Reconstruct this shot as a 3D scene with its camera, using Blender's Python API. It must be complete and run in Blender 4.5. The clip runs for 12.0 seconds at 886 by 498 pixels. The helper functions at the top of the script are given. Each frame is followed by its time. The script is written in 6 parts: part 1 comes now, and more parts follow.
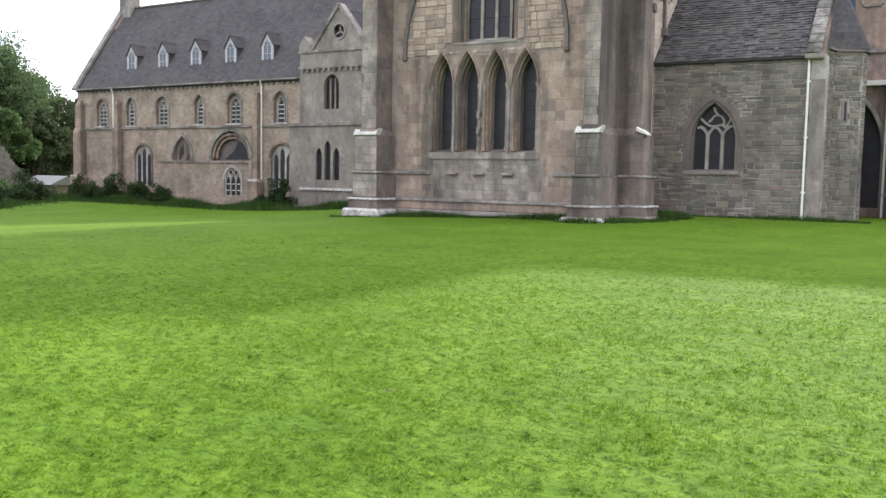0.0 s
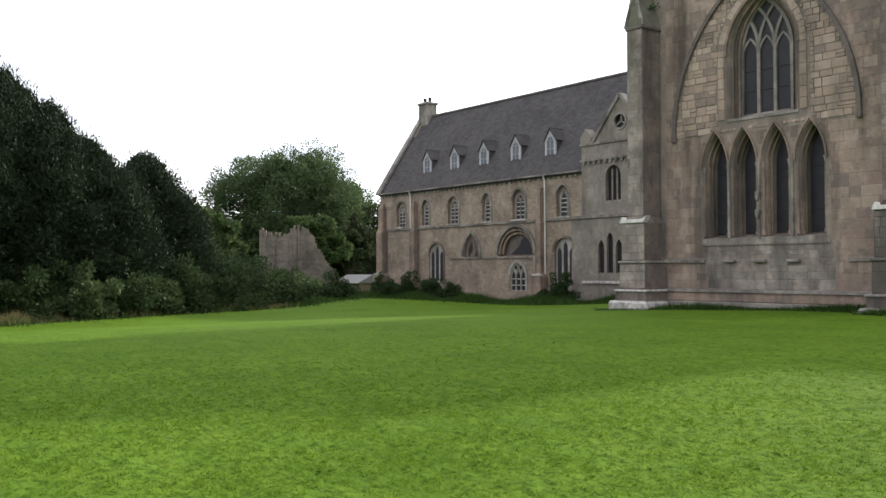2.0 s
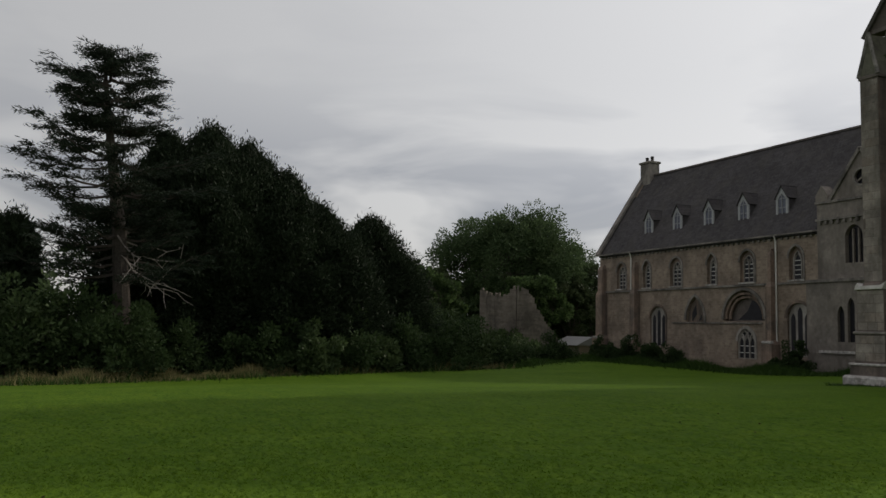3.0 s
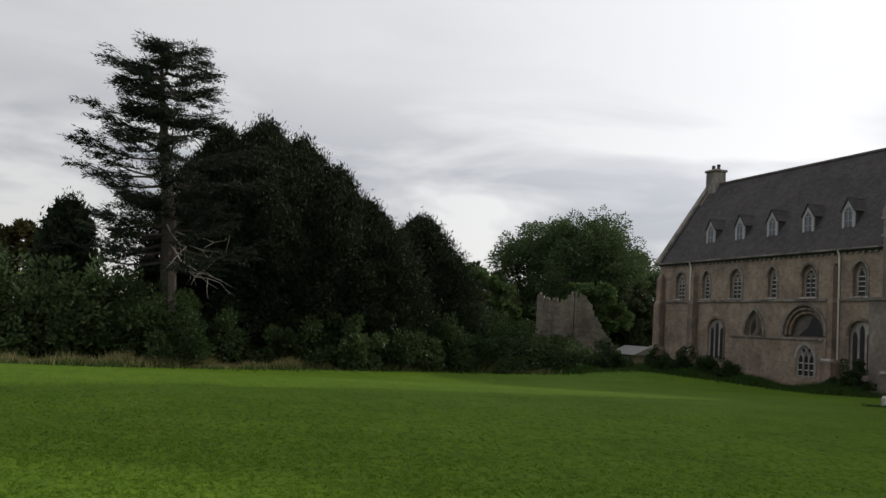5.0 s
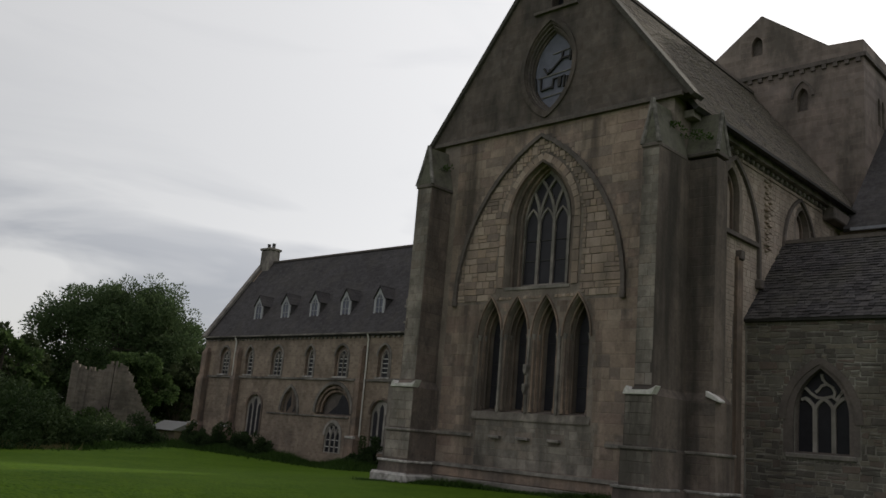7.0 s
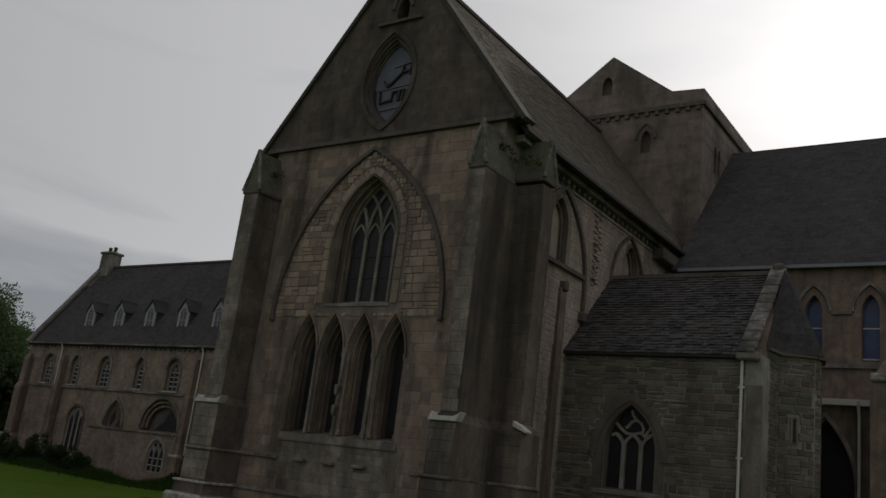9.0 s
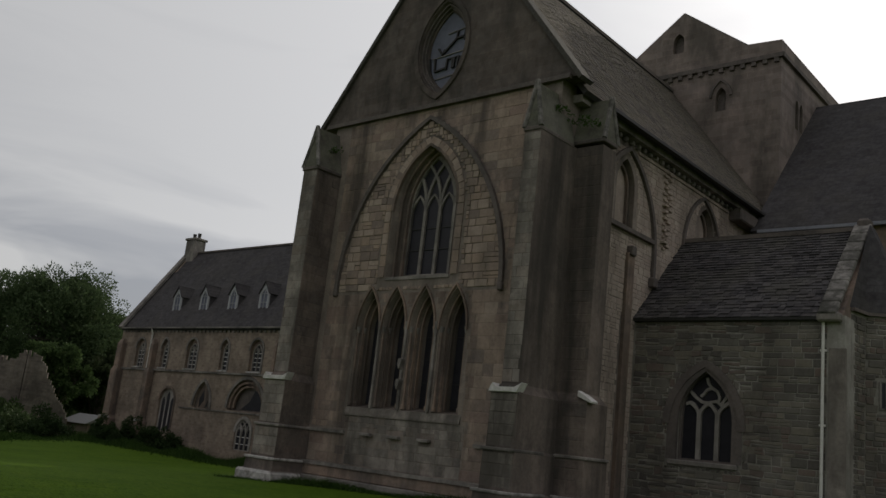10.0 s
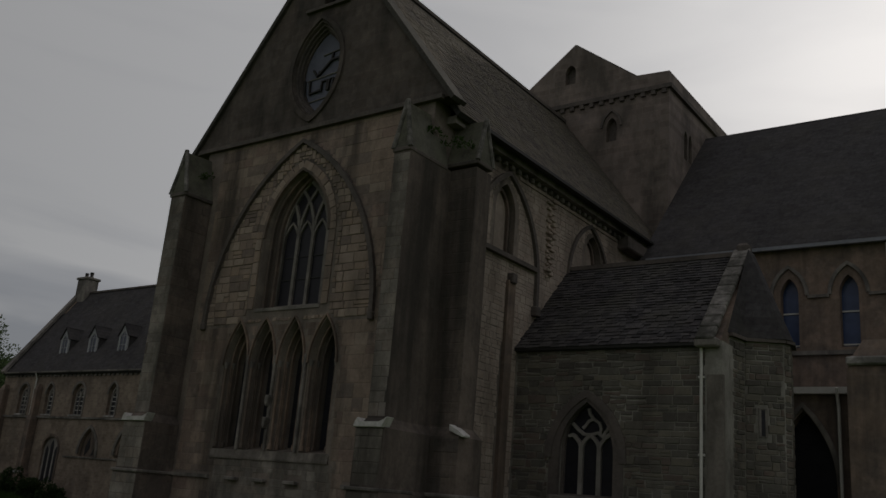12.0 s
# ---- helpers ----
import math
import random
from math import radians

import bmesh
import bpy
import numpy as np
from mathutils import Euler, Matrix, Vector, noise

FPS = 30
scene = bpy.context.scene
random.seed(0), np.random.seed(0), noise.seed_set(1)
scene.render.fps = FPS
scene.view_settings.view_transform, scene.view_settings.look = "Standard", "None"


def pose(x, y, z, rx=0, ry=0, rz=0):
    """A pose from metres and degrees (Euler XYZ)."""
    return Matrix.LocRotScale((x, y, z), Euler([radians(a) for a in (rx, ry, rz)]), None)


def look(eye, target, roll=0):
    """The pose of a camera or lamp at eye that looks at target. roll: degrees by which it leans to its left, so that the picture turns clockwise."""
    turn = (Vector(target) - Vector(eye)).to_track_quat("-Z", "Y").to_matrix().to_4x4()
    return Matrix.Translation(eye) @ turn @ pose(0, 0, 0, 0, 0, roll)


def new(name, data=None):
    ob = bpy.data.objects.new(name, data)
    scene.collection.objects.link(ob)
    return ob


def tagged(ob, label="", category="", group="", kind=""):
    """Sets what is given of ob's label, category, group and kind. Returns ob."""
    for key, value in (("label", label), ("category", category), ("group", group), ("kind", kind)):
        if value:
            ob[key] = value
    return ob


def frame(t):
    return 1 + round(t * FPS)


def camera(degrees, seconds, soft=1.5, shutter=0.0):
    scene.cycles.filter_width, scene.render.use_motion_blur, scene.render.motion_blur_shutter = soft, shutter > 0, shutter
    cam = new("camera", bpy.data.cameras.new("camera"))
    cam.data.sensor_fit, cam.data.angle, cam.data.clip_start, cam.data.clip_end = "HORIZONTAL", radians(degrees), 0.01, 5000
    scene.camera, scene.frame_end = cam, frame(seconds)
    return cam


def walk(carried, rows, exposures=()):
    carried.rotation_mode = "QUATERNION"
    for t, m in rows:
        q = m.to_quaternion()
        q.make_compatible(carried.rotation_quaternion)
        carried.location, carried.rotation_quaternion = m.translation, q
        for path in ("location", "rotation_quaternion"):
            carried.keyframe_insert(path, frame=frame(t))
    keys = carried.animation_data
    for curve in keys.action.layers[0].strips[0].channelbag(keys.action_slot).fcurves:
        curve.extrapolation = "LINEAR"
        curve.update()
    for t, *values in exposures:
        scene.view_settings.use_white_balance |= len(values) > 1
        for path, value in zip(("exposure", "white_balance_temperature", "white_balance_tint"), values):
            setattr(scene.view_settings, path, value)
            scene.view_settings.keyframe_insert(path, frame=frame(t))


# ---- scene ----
cam = camera(53.5, 12.0)
PATH = [
    (0, (0.183, 0.149, 1.558), (-0.85, 1.854, 1.394), 1.1),
    (0.5, (0.252, 0.573, 1.492), (-0.716, 2.315, 1.325), 2.7),
    (1, (0.365, 1.214, 1.489), (-0.716, 2.883, 1.27), 2.4),
    (1.5, (0.354, 1.91, 1.438), (-0.961, 3.409, 1.283), 0.5),
    (2, (0.407, 2.373, 1.432), (-1.15, 3.628, 1.479), -0.2),
    (2.5, (0.495, 2.705, 1.516), (-1.229, 3.706, 1.68), 1.0),
    (3, (0.513, 3.166, 1.593), (-1.306, 3.979, 1.771), 1.1),
    (3.5, (0.552, 3.67, 1.609), (-1.334, 4.321, 1.747), 1.1),
    (3.7, (0.6, 3.855, 1.603), (-1.308, 4.448, 1.690), 0.8),
    (4.4, (0.79, 4.45, 1.57), (-1.138, 4.974, 1.654), 2.4),
    (5.3, (1.04, 5.21, 1.51), (-0.789, 5.985, 1.750), 4.9),
    (5.5, (1.11, 5.392, 1.506), (-0.669, 6.268, 1.765), 5.6),
    (6, (1.241, 5.939, 1.52), (-0.385, 7.058, 1.844), 7.1),
    (6.5, (1.438, 6.348, 1.515), (-0.017, 7.669, 1.886), 6.2),
    (7, (1.603, 6.69, 1.515), (0.245, 8.098, 1.934), 4.9),
    (7.5, (1.756, 7.055, 1.577), (0.474, 8.521, 2.031), 5.0),
    (7.7, (1.8, 7.24, 1.575), (0.548, 8.723, 2.050), 5.5),
    (8.6, (2.03, 8.24, 1.6), (0.908, 9.813, 2.118), 7.0),
    (9.3, (2.23, 9.04, 1.615), (1.068, 10.592, 2.095), 7.7),
    (9.5, (2.287, 9.267, 1.629), (1.07, 10.785, 2.092), 7.2),
    (10, (2.435, 9.75, 1.596), (1.141, 11.212, 2.032), 6.4),
    (10.5, (2.459, 10.274, 1.619), (1.209, 11.741, 2.155), 5.6),
    (11, (2.59, 10.796, 1.625), (1.382, 12.246, 2.286), 4.9),
    (11.5, (2.64, 11.271, 1.631), (1.462, 12.743, 2.299), 4.2),
    (12, (2.804, 11.69, 1.632), (1.653, 13.234, 2.176), 4.8),
]
EXPOSURES = [(0.0, 1.27, 6250, 15), (0.5, 1.13, 6250, 15), (1.0, 1.27, 6250, 15), (1.5, 1.3, 6250, 15), (2.0, 0.53, 6475, 13.0), (2.5, -0.78, 6700, 11), (3.0, -1.25, 6700, 11), (3.5, -0.92, 6700, 11), (5.5, -0.78, 6700, 11), (6.0, -0.95, 6700, 11), (6.5, -0.98, 6700, 11), (7.0, -1.08, 6700, 11), (7.7, -1.2, 6700, 11), (9.3, -1.8, 6700, 11), (9.5, -1.78, 6700, 11), (10.0, -1.42, 6700, 11), (10.5, -1.48, 6700, 11), (11.0, -1.82, 6700, 11), (11.5, -2.17, 6700, 11), (12.0, -2.25, 6700, 11)]
walk(cam, [(t, look(eye, target, roll)) for t, eye, target, roll in PATH], EXPOSURES)

# ---- world and sun: a veiled sun ahead, behind the church ----
SUN_AZ, SUN_EL = 6.0, 28.0          # degrees left of +y, degrees up
sun_way = Vector((-math.sin(radians(SUN_AZ)) * math.cos(radians(SUN_EL)), math.cos(radians(SUN_AZ)) * math.cos(radians(SUN_EL)), math.sin(radians(SUN_EL))))
world = bpy.data.worlds.new("overcast")
scene.world = world
world.use_nodes = True
wn, wl = world.node_tree.nodes, world.node_tree.links
bg = wn["Background"]
bg.inputs["Strength"].default_value = 1.0


def wnode(kind, **ins):
    n = wn.new(kind)
    for k, v in ins.items():
        n.inputs[k.replace("_", " ")].default_value = v
    return n


tc = wn.new("ShaderNodeTexCoord")
sky = wn.new("ShaderNodeTexSky")
sky.sky_type, sky.sun_disc = "NISHITA", False
sky.sun_elevation, sky.sun_rotation = radians(SUN_EL), radians(-SUN_AZ)
skys = wn.new("ShaderNodeVectorMath")
skys.operation = "SCALE"
skys.inputs["Scale"].default_value = 0.03
wl.new(sky.outputs[0], skys.inputs[0])
sep = wn.new("ShaderNodeSeparateXYZ")
wl.new(tc.outputs["Generated"], sep.inputs[0])
# clouds: long flat banks near the horizon, a thin veil above
mp = wn.new("ShaderNodeMapping")
mp.inputs["Scale"].default_value = (1.2, 1.2, 5.5)
wl.new(tc.outputs["Generated"], mp.inputs[0])
cn = wnode("ShaderNodeTexNoise", Scale=2.3, Detail=5.0, Roughness=0.5, Distortion=0.6)
wl.new(mp.outputs[0], cn.inputs["Vector"])
cr = wn.new("ShaderNodeValToRGB")
cr.color_ramp.elements[0].position, cr.color_ramp.elements[0].color = 0.40, (0.30, 0.32, 0.38, 1)
cr.color_ramp.elements[1].position, cr.color_ramp.elements[1].color = 0.56, (0.86, 0.865, 0.875, 1)
wl.new(cn.outputs["Fac"], cr.inputs[0])
# how much the banks show: strongest low down
low = wn.new("ShaderNodeMapRange")
low.inputs[1].default_value, low.inputs[2].default_value = 0.14, 0.27
low.inputs[3].default_value, low.inputs[4].default_value = 0.72, 0.1
wl.new(sep.outputs["Z"], low.inputs[0])
veil = wn.new("ShaderNodeMix")
veil.data_type = "RGBA"
veil.inputs[6].default_value = (0.775, 0.787, 0.80, 1)
wl.new(low.outputs[0], veil.inputs[0])
wl.new(cr.outputs[0], veil.inputs[7])
# glow round the veiled sun
dot = wn.new("ShaderNodeVectorMath")
dot.operation = "DOT_PRODUCT"
dot.inputs[1].default_value = sun_way
wl.new(tc.outputs["Generated"], dot.inputs[0])


def glow(power, gain):
    c = wn.new("ShaderNodeMath")
    c.operation = "MAXIMUM"
    c.inputs[1].default_value = 0.0
    wl.new(dot.outputs["Value"], c.inputs[0])
    p = wn.new("ShaderNodeMath")
    p.operation = "POWER"
    p.inputs[1].default_value = power
    wl.new(c.outputs[0], p.inputs[0])
    m = wn.new("ShaderNodeMath")
    m.operation = "MULTIPLY"
    m.inputs[1].default_value = gain
    wl.new(p.outputs[0], m.inputs[0])
    return m


g1, g2 = glow(2.0, 1.2), glow(30.0, 1.9)
ga = wn.new("ShaderNodeMath")
ga.operation = "ADD"
wl.new(g1.outputs[0], ga.inputs[0])
wl.new(g2.outputs[0], ga.inputs[1])
gb = wn.new("ShaderNodeMath")
gb.operation = "ADD"
gb.inputs[1].default_value = 1.3
wl.new(ga.outputs[0], gb.inputs[0])
lit = wn.new("ShaderNodeVectorMath")
lit.operation = "SCALE"
wl.new(veil.outputs[2], lit.inputs[0])
wl.new(gb.outputs[0], lit.inputs["Scale"])
add = wn.new("ShaderNodeVectorMath")
add.operation = "ADD"
wl.new(lit.outputs[0], add.inputs[0])
wl.new(skys.outputs[0], add.inputs[1])
wl.new(add.outputs[0], bg.inputs["Color"])

sun = new("sun", bpy.data.lights.new("sun", "SUN"))
sun.data.energy, sun.data.angle, sun.data.color = 3.6, radians(1.3), (1.0, 0.93, 0.80)
sun.matrix_world = look((0, 40, 60), Vector((0, 40, 60)) - sun_way)


# ---- materials ----
def material(name, base, second, rough=0.85, grain=6.0, large=0.35, stain=None, stain_amount=0.0, pieces=0.0, bump=0.25, hues=(), metal=0.0, tall=0.25, mortar=None, course=0.0, contrast=0.42):
    """Stone, slate, bark and the like: two colours mixed by noise at two scales, stains drawn out downwards, and a shift from piece to piece."""
    rosy = lambda c: (c[0] * 1.09, c[1] * 1.08, c[2] * 1.13)      # lifts every base colour a little, blue the most
    base, second, hues = rosy(base), rosy(second), tuple(rosy(h) for h in hues)
    m = bpy.data.materials.new(name)
    m.use_nodes = True
    n, l = m.node_tree.nodes, m.node_tree.links
    b = n["Principled BSDF"]
    b.inputs["Roughness"].default_value, b.inputs["Metallic"].default_value = rough, metal
    b.inputs["Specular IOR Level"].default_value = 0.12
    geo = n.new("ShaderNodeNewGeometry")
    pos = geo.outputs["Position"]

    def noise_of(scale, detail=5.0, stretch=None):
        t = n.new("ShaderNodeTexNoise")
        t.inputs["Scale"].default_value, t.inputs["Detail"].default_value = scale, detail
        t.inputs["Roughness"].default_value = 0.6
        if stretch:
            mm = n.new("ShaderNodeMapping")
            mm.inputs["Scale"].default_value = stretch
            l.new(pos, mm.inputs[0])
            l.new(mm.outputs[0], t.inputs["Vector"])
        else:
            l.new(pos, t.inputs["Vector"])
        return t.outputs["Fac"]

    def ramp(fac, lo, hi):
        r = n.new("ShaderNodeMapRange")
        r.inputs[1].default_value, r.inputs[2].default_value = lo, hi
        l.new(fac, r.inputs[0])
        return r.outputs[0]

    def mix(fac, a, c, mode="MIX"):
        x = n.new("ShaderNodeMix")
        x.data_type, x.blend_type = "RGBA", mode
        for sock, v in ((0, fac), (6, a), (7, c)):
            if isinstance(v, (tuple, float, int)):
                x.inputs[sock].default_value = (*v, 1) if isinstance(v, tuple) else v
            else:
                l.new(v, x.inputs[sock])
        return x.outputs[2]

    col = mix(ramp(noise_of(large, 4.0), 0.35, 0.65), base, second)
    if pieces:
        oi = n.new("ShaderNodeObjectInfo")
        a = n.new("ShaderNodeMath")
        a.operation = "ADD"
        l.new(oi.outputs["Random"], a.inputs[0])
        l.new(geo.outputs["Random Per Island"], a.inputs[1])
        f = n.new("ShaderNodeMath")
        f.operation = "FRACT"
        l.new(a.outputs[0], f.inputs[0])
        cr2 = n.new("ShaderNodeValToRGB")
        cr2.color_ramp.interpolation = "CONSTANT"
        shades = hues or (base, second)
        while len(cr2.color_ramp.elements) < len(shades):
            cr2.color_ramp.elements.new(0.5)
        for i, h in enumerate(shades):
            e = cr2.color_ramp.elements[i]
            e.position, e.color = i / len(shades), (*h, 1)
        l.new(f.outputs[0], cr2.inputs[0])
        col = mix(pieces, col, cr2.outputs[0])
    fine = noise_of(grain * 1.6, 6.0)
    col = mix(ramp(fine, 0.3, 0.75), mix(0.16, col, (0.02, 0.02, 0.02)), mix(0.05, col, (0.8, 0.78, 0.74)))
    if stain:
        s1 = noise_of(1.0, 6.0, (0.75, 0.75, tall))
        # lichen and flaked, paler skin in patches, then soot and damp
        col = mix(n_scale(n, l, ramp(noise_of(1.5, 9.0), 0.52, 0.64), 0.46 * stain_amount), col, tuple(min(0.75, c * 1.4 + 0.02) for c in base))
        col = mix(n_scale(n, l, ramp(noise_of(2.7, 9.0, (1.0, 1.0, 0.6)), 0.52, 0.67), 0.42 * stain_amount), col, tuple(c * 0.5 for c in second))
        col = mix(n_scale(n, l, ramp(s1, 0.48, 0.64), stain_amount), col, stain)
    height = noise_of(grain, 7.0)
    if course:
        # rows too small to lay one by one
        br = n.new("ShaderNodeTexBrick")
        mm = n.new("ShaderNodeMapping")
        mm.inputs["Rotation"].default_value = (radians(-90), 0, 0)
        l.new(pos, mm.inputs[0])
        wob = n.new("ShaderNodeVectorMath")
        wob.operation = "MULTIPLY_ADD"
        nz = n.new("ShaderNodeTexNoise")
        nz.inputs["Scale"].default_value = 1.5
        l.new(pos, nz.inputs["Vector"])
        l.new(nz.outputs["Color"], wob.inputs[0])
        wob.inputs[1].default_value = (0.16, 0.16, 0.16)
        l.new(mm.outputs[0], wob.inputs[2])
        l.new(wob.outputs[0], br.inputs["Vector"])
        for k, v in (("Color1", (1, 1, 1, 1)), ("Color2", (0.5, 0.47, 0.46, 1)), ("Mortar", (*(mortar or (0.8, 0.8, 0.8)), 1)), ("Scale", 1.0), ("Mortar Size", 0.02), ("Mortar Smooth", 0.6), ("Brick Width", course * 2.0), ("Row Height", course)):
            br.inputs[k].default_value = v
        col = mix(contrast, col, br.outputs["Color"], "MULTIPLY")
    bp = n.new("ShaderNodeBump")
    bp.inputs["Strength"].default_value, bp.inputs["Distance"].default_value = bump, 0.05
    l.new(height, bp.inputs["Height"])
    l.new(bp.outputs[0], b.inputs["Normal"])
    l.new(col, b.inputs["Base Color"])
    return m


def n_scale(n, l, sock, k):
    x = n.new("ShaderNodeMath")
    x.operation = "MULTIPLY"
    x.inputs[1].default_value = k
    l.new(sock, x.inputs[0])
    return x.outputs[0]


def plain(name, colour, rough=0.5, metal=0.0, var=0.25, scale=8.0, spec=0.4, through_light=0.0):
    m = bpy.data.materials.new(name)
    m.use_nodes = True
    n, l = m.node_tree.nodes, m.node_tree.links
    b = n["Principled BSDF"]
    b.inputs["Roughness"].default_value, b.inputs["Metallic"].default_value = rough, metal
    b.inputs["Specular IOR Level"].default_value = spec
    geo = n.new("ShaderNodeNewGeometry")
    t = n.new("ShaderNodeTexNoise")
    t.inputs["Scale"].default_value, t.inputs["Detail"].default_value = scale, 5.0
    l.new(geo.outputs["Position"], t.inputs["Vector"])
    hv = n.new("ShaderNodeMix")
    hv.data_type = "RGBA"
    hv.inputs[6].default_value = (*[c * (1 - var) for c in colour], 1)
    hv.inputs[7].default_value = (*[min(1, c * (1 + var)) for c in colour], 1)
    l.new(t.outputs["Fac"], hv.inputs[0])
    l.new(hv.outputs[2], b.inputs["Base Color"])
    return m


def leafy(name, dark, light, translucent=0.3, rough=0.6, scale=0.6, vary=0.55):
    """Leaves: colour from leaf to leaf and in patches, some light passing through."""
    m = bpy.data.materials.new(name)
    m.use_nodes = True
    n, l = m.node_tree.nodes, m.node_tree.links
    b = n["Principled BSDF"]
    b.inputs["Roughness"].default_value = rough
    b.inputs["Specular IOR Level"].default_value = 0.08
    geo = n.new("ShaderNodeNewGeometry")
    t = n.new("ShaderNodeTexNoise")
    t.inputs["Scale"].default_value = scale
    l.new(geo.outputs["Position"], t.inputs["Vector"])
    a = n.new("ShaderNodeMath")
    a.operation = "MULTIPLY_ADD"
    a.inputs[1].default_value, a.inputs[2].default_value = vary, -0.36 * vary
    l.new(geo.outputs["Random Per Island"], a.inputs[0])
    a2 = n.new("ShaderNodeMath")
    a2.operation, a2.use_clamp = "ADD", True
    l.new(a.outputs[0], a2.inputs[0])
    l.new(t.outputs["Fac"], a2.inputs[1])
    x = n.new("ShaderNodeMix")
    x.data_type = "RGBA"
    x.inputs[6].default_value, x.inputs[7].default_value = (*dark, 1), (*light, 1)
    l.new(a2.outputs[0], x.inputs[0])
    l.new(x.outputs[2], b.inputs["Base Color"])
    tr = n.new("ShaderNodeBsdfTranslucent")
    l.new(x.outputs[2], tr.inputs["Color"])
    ms = n.new("ShaderNodeMixShader")
    ms.inputs[0].default_value = translucent
    l.new(b.outputs[0], ms.inputs[1])
    l.new(tr.outputs[0], ms.inputs[2])
    l.new(ms.outputs[0], n["Material Output"].inputs["Surface"])
    return m


SAND = ((0.31, 0.235, 0.175), (0.21, 0.17, 0.14), (0.355, 0.28, 0.21), (0.27, 0.19, 0.15), (0.17, 0.138, 0.116), (0.395, 0.32, 0.245), (0.29, 0.222, 0.165), (0.235, 0.178, 0.142))
INFILL = ((0.345, 0.264, 0.201), (0.248, 0.188, 0.149), (0.413, 0.331, 0.258), (0.191, 0.149, 0.124), (0.355, 0.264, 0.193), (0.294, 0.224, 0.175), (0.382, 0.3, 0.237))
PALE_GREYS = ((0.25, 0.225, 0.19), (0.19, 0.168, 0.142), (0.29, 0.262, 0.218), (0.155, 0.138, 0.118), (0.24, 0.195, 0.155))
RUBBLE = ((0.165, 0.148, 0.112), (0.085, 0.08, 0.064), (0.2, 0.178, 0.132), (0.155, 0.112, 0.086), (0.125, 0.118, 0.095), (0.075, 0.066, 0.055), (0.115, 0.106, 0.085), (0.18, 0.16, 0.118), (0.13, 0.098, 0.078), (0.145, 0.134, 0.106))
STONE = material("sandstone", (0.285, 0.205, 0.15), (0.165, 0.13, 0.105), stain=(0.07, 0.062, 0.056), stain_amount=0.85, grain=5.0, large=0.8, tall=0.07)
ASHLAR = material("sandstone_blocks", (0.31, 0.23, 0.175), (0.155, 0.124, 0.104), stain=(0.06, 0.052, 0.046), stain_amount=0.85, pieces=0.55, hues=SAND, grain=7.0, large=0.45, tall=0.09)
INFILL_STONE = material("pale_infill_blocks", (0.33, 0.255, 0.19), (0.24, 0.19, 0.15), stain=(0.11, 0.095, 0.08), stain_amount=0.6, pieces=0.8, hues=INFILL, grain=7.0, large=0.9)
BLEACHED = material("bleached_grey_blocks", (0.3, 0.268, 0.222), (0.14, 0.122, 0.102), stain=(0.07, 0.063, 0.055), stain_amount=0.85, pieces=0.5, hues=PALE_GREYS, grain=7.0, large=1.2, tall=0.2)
GREY_STONE = material("weathered_grey_stone", (0.27, 0.245, 0.21), (0.15, 0.138, 0.122), stain=(0.065, 0.06, 0.055), stain_amount=0.75, grain=6.0, large=1.3)
PALE_STONE = material("bleached_stone", (0.62, 0.59, 0.54), (0.25, 0.235, 0.21), stain=(0.1, 0.096, 0.085), stain_amount=0.75, grain=8.0, large=4.5, tall=0.8)
WHITE_CAP = material("white_lichened_slab", (0.72, 0.70, 0.65), (0.55, 0.53, 0.48), stain=(0.2, 0.19, 0.17), stain_amount=0.35, grain=9.0, large=5.0, tall=1.0)
TRACERY = material("grey_tracery_stone", (0.36, 0.335, 0.295), (0.25, 0.23, 0.2), stain=(0.12, 0.11, 0.095), stain_amount=0.5, grain=6.0, large=2.0)
LICHENED = material("lichened_coping", (0.27, 0.25, 0.225), (0.10, 0.095, 0.08), stain=(0.05, 0.05, 0.042), stain_amount=0.9, grain=9.0, large=5.0, tall=1.0)
MOSSY_CAP = material("mossy_cap_stone", (0.125, 0.125, 0.085), (0.085, 0.08, 0.062), stain=(0.2, 0.19, 0.165), stain_amount=0.5, grain=8.0, large=2.5, tall=1.0)
COPING = material("dark_coping", (0.075, 0.068, 0.055), (0.05, 0.046, 0.04), grain=7.0, large=2.0)
DARK_STONE = material("dark_brown_stone", (0.15, 0.125, 0.108), (0.088, 0.076, 0.068), grain=6.0, large=1.0)
MORTAR = material("lime_mortar", (0.27, 0.225, 0.18), (0.17, 0.142, 0.118), stain=(0.075, 0.066, 0.058), stain_amount=0.8, grain=9.0, tall=0.07)
PALE_MORTAR = material("pale_mortar", (0.36, 0.345, 0.295), (0.185, 0.172, 0.145), stain=(0.12, 0.105, 0.09), stain_amount=0.7, grain=9.0, large=0.6)
RUBBLE_STONE = material("grey_brown_rubble", (0.19, 0.17, 0.145), (0.13, 0.118, 0.102), stain=(0.075, 0.067, 0.058), stain_amount=0.5, pieces=0.8, hues=RUBBLE, grain=8.0, large=0.7)
WING_STONE = material("pink_rubble", (0.335, 0.272, 0.205), (0.24, 0.188, 0.143), stain=(0.14, 0.115, 0.1), stain_amount=0.5, grain=4.0, mortar=(0.95, 0.9, 0.84), course=0.17, contrast=0.5, tall=0.4, large=0.8)
BAY_STONE = material("smooth_grey_ashlar", (0.25, 0.222, 0.185), (0.175, 0.155, 0.132), stain=(0.12, 0.105, 0.094), stain_amount=0.75, grain=3.0)
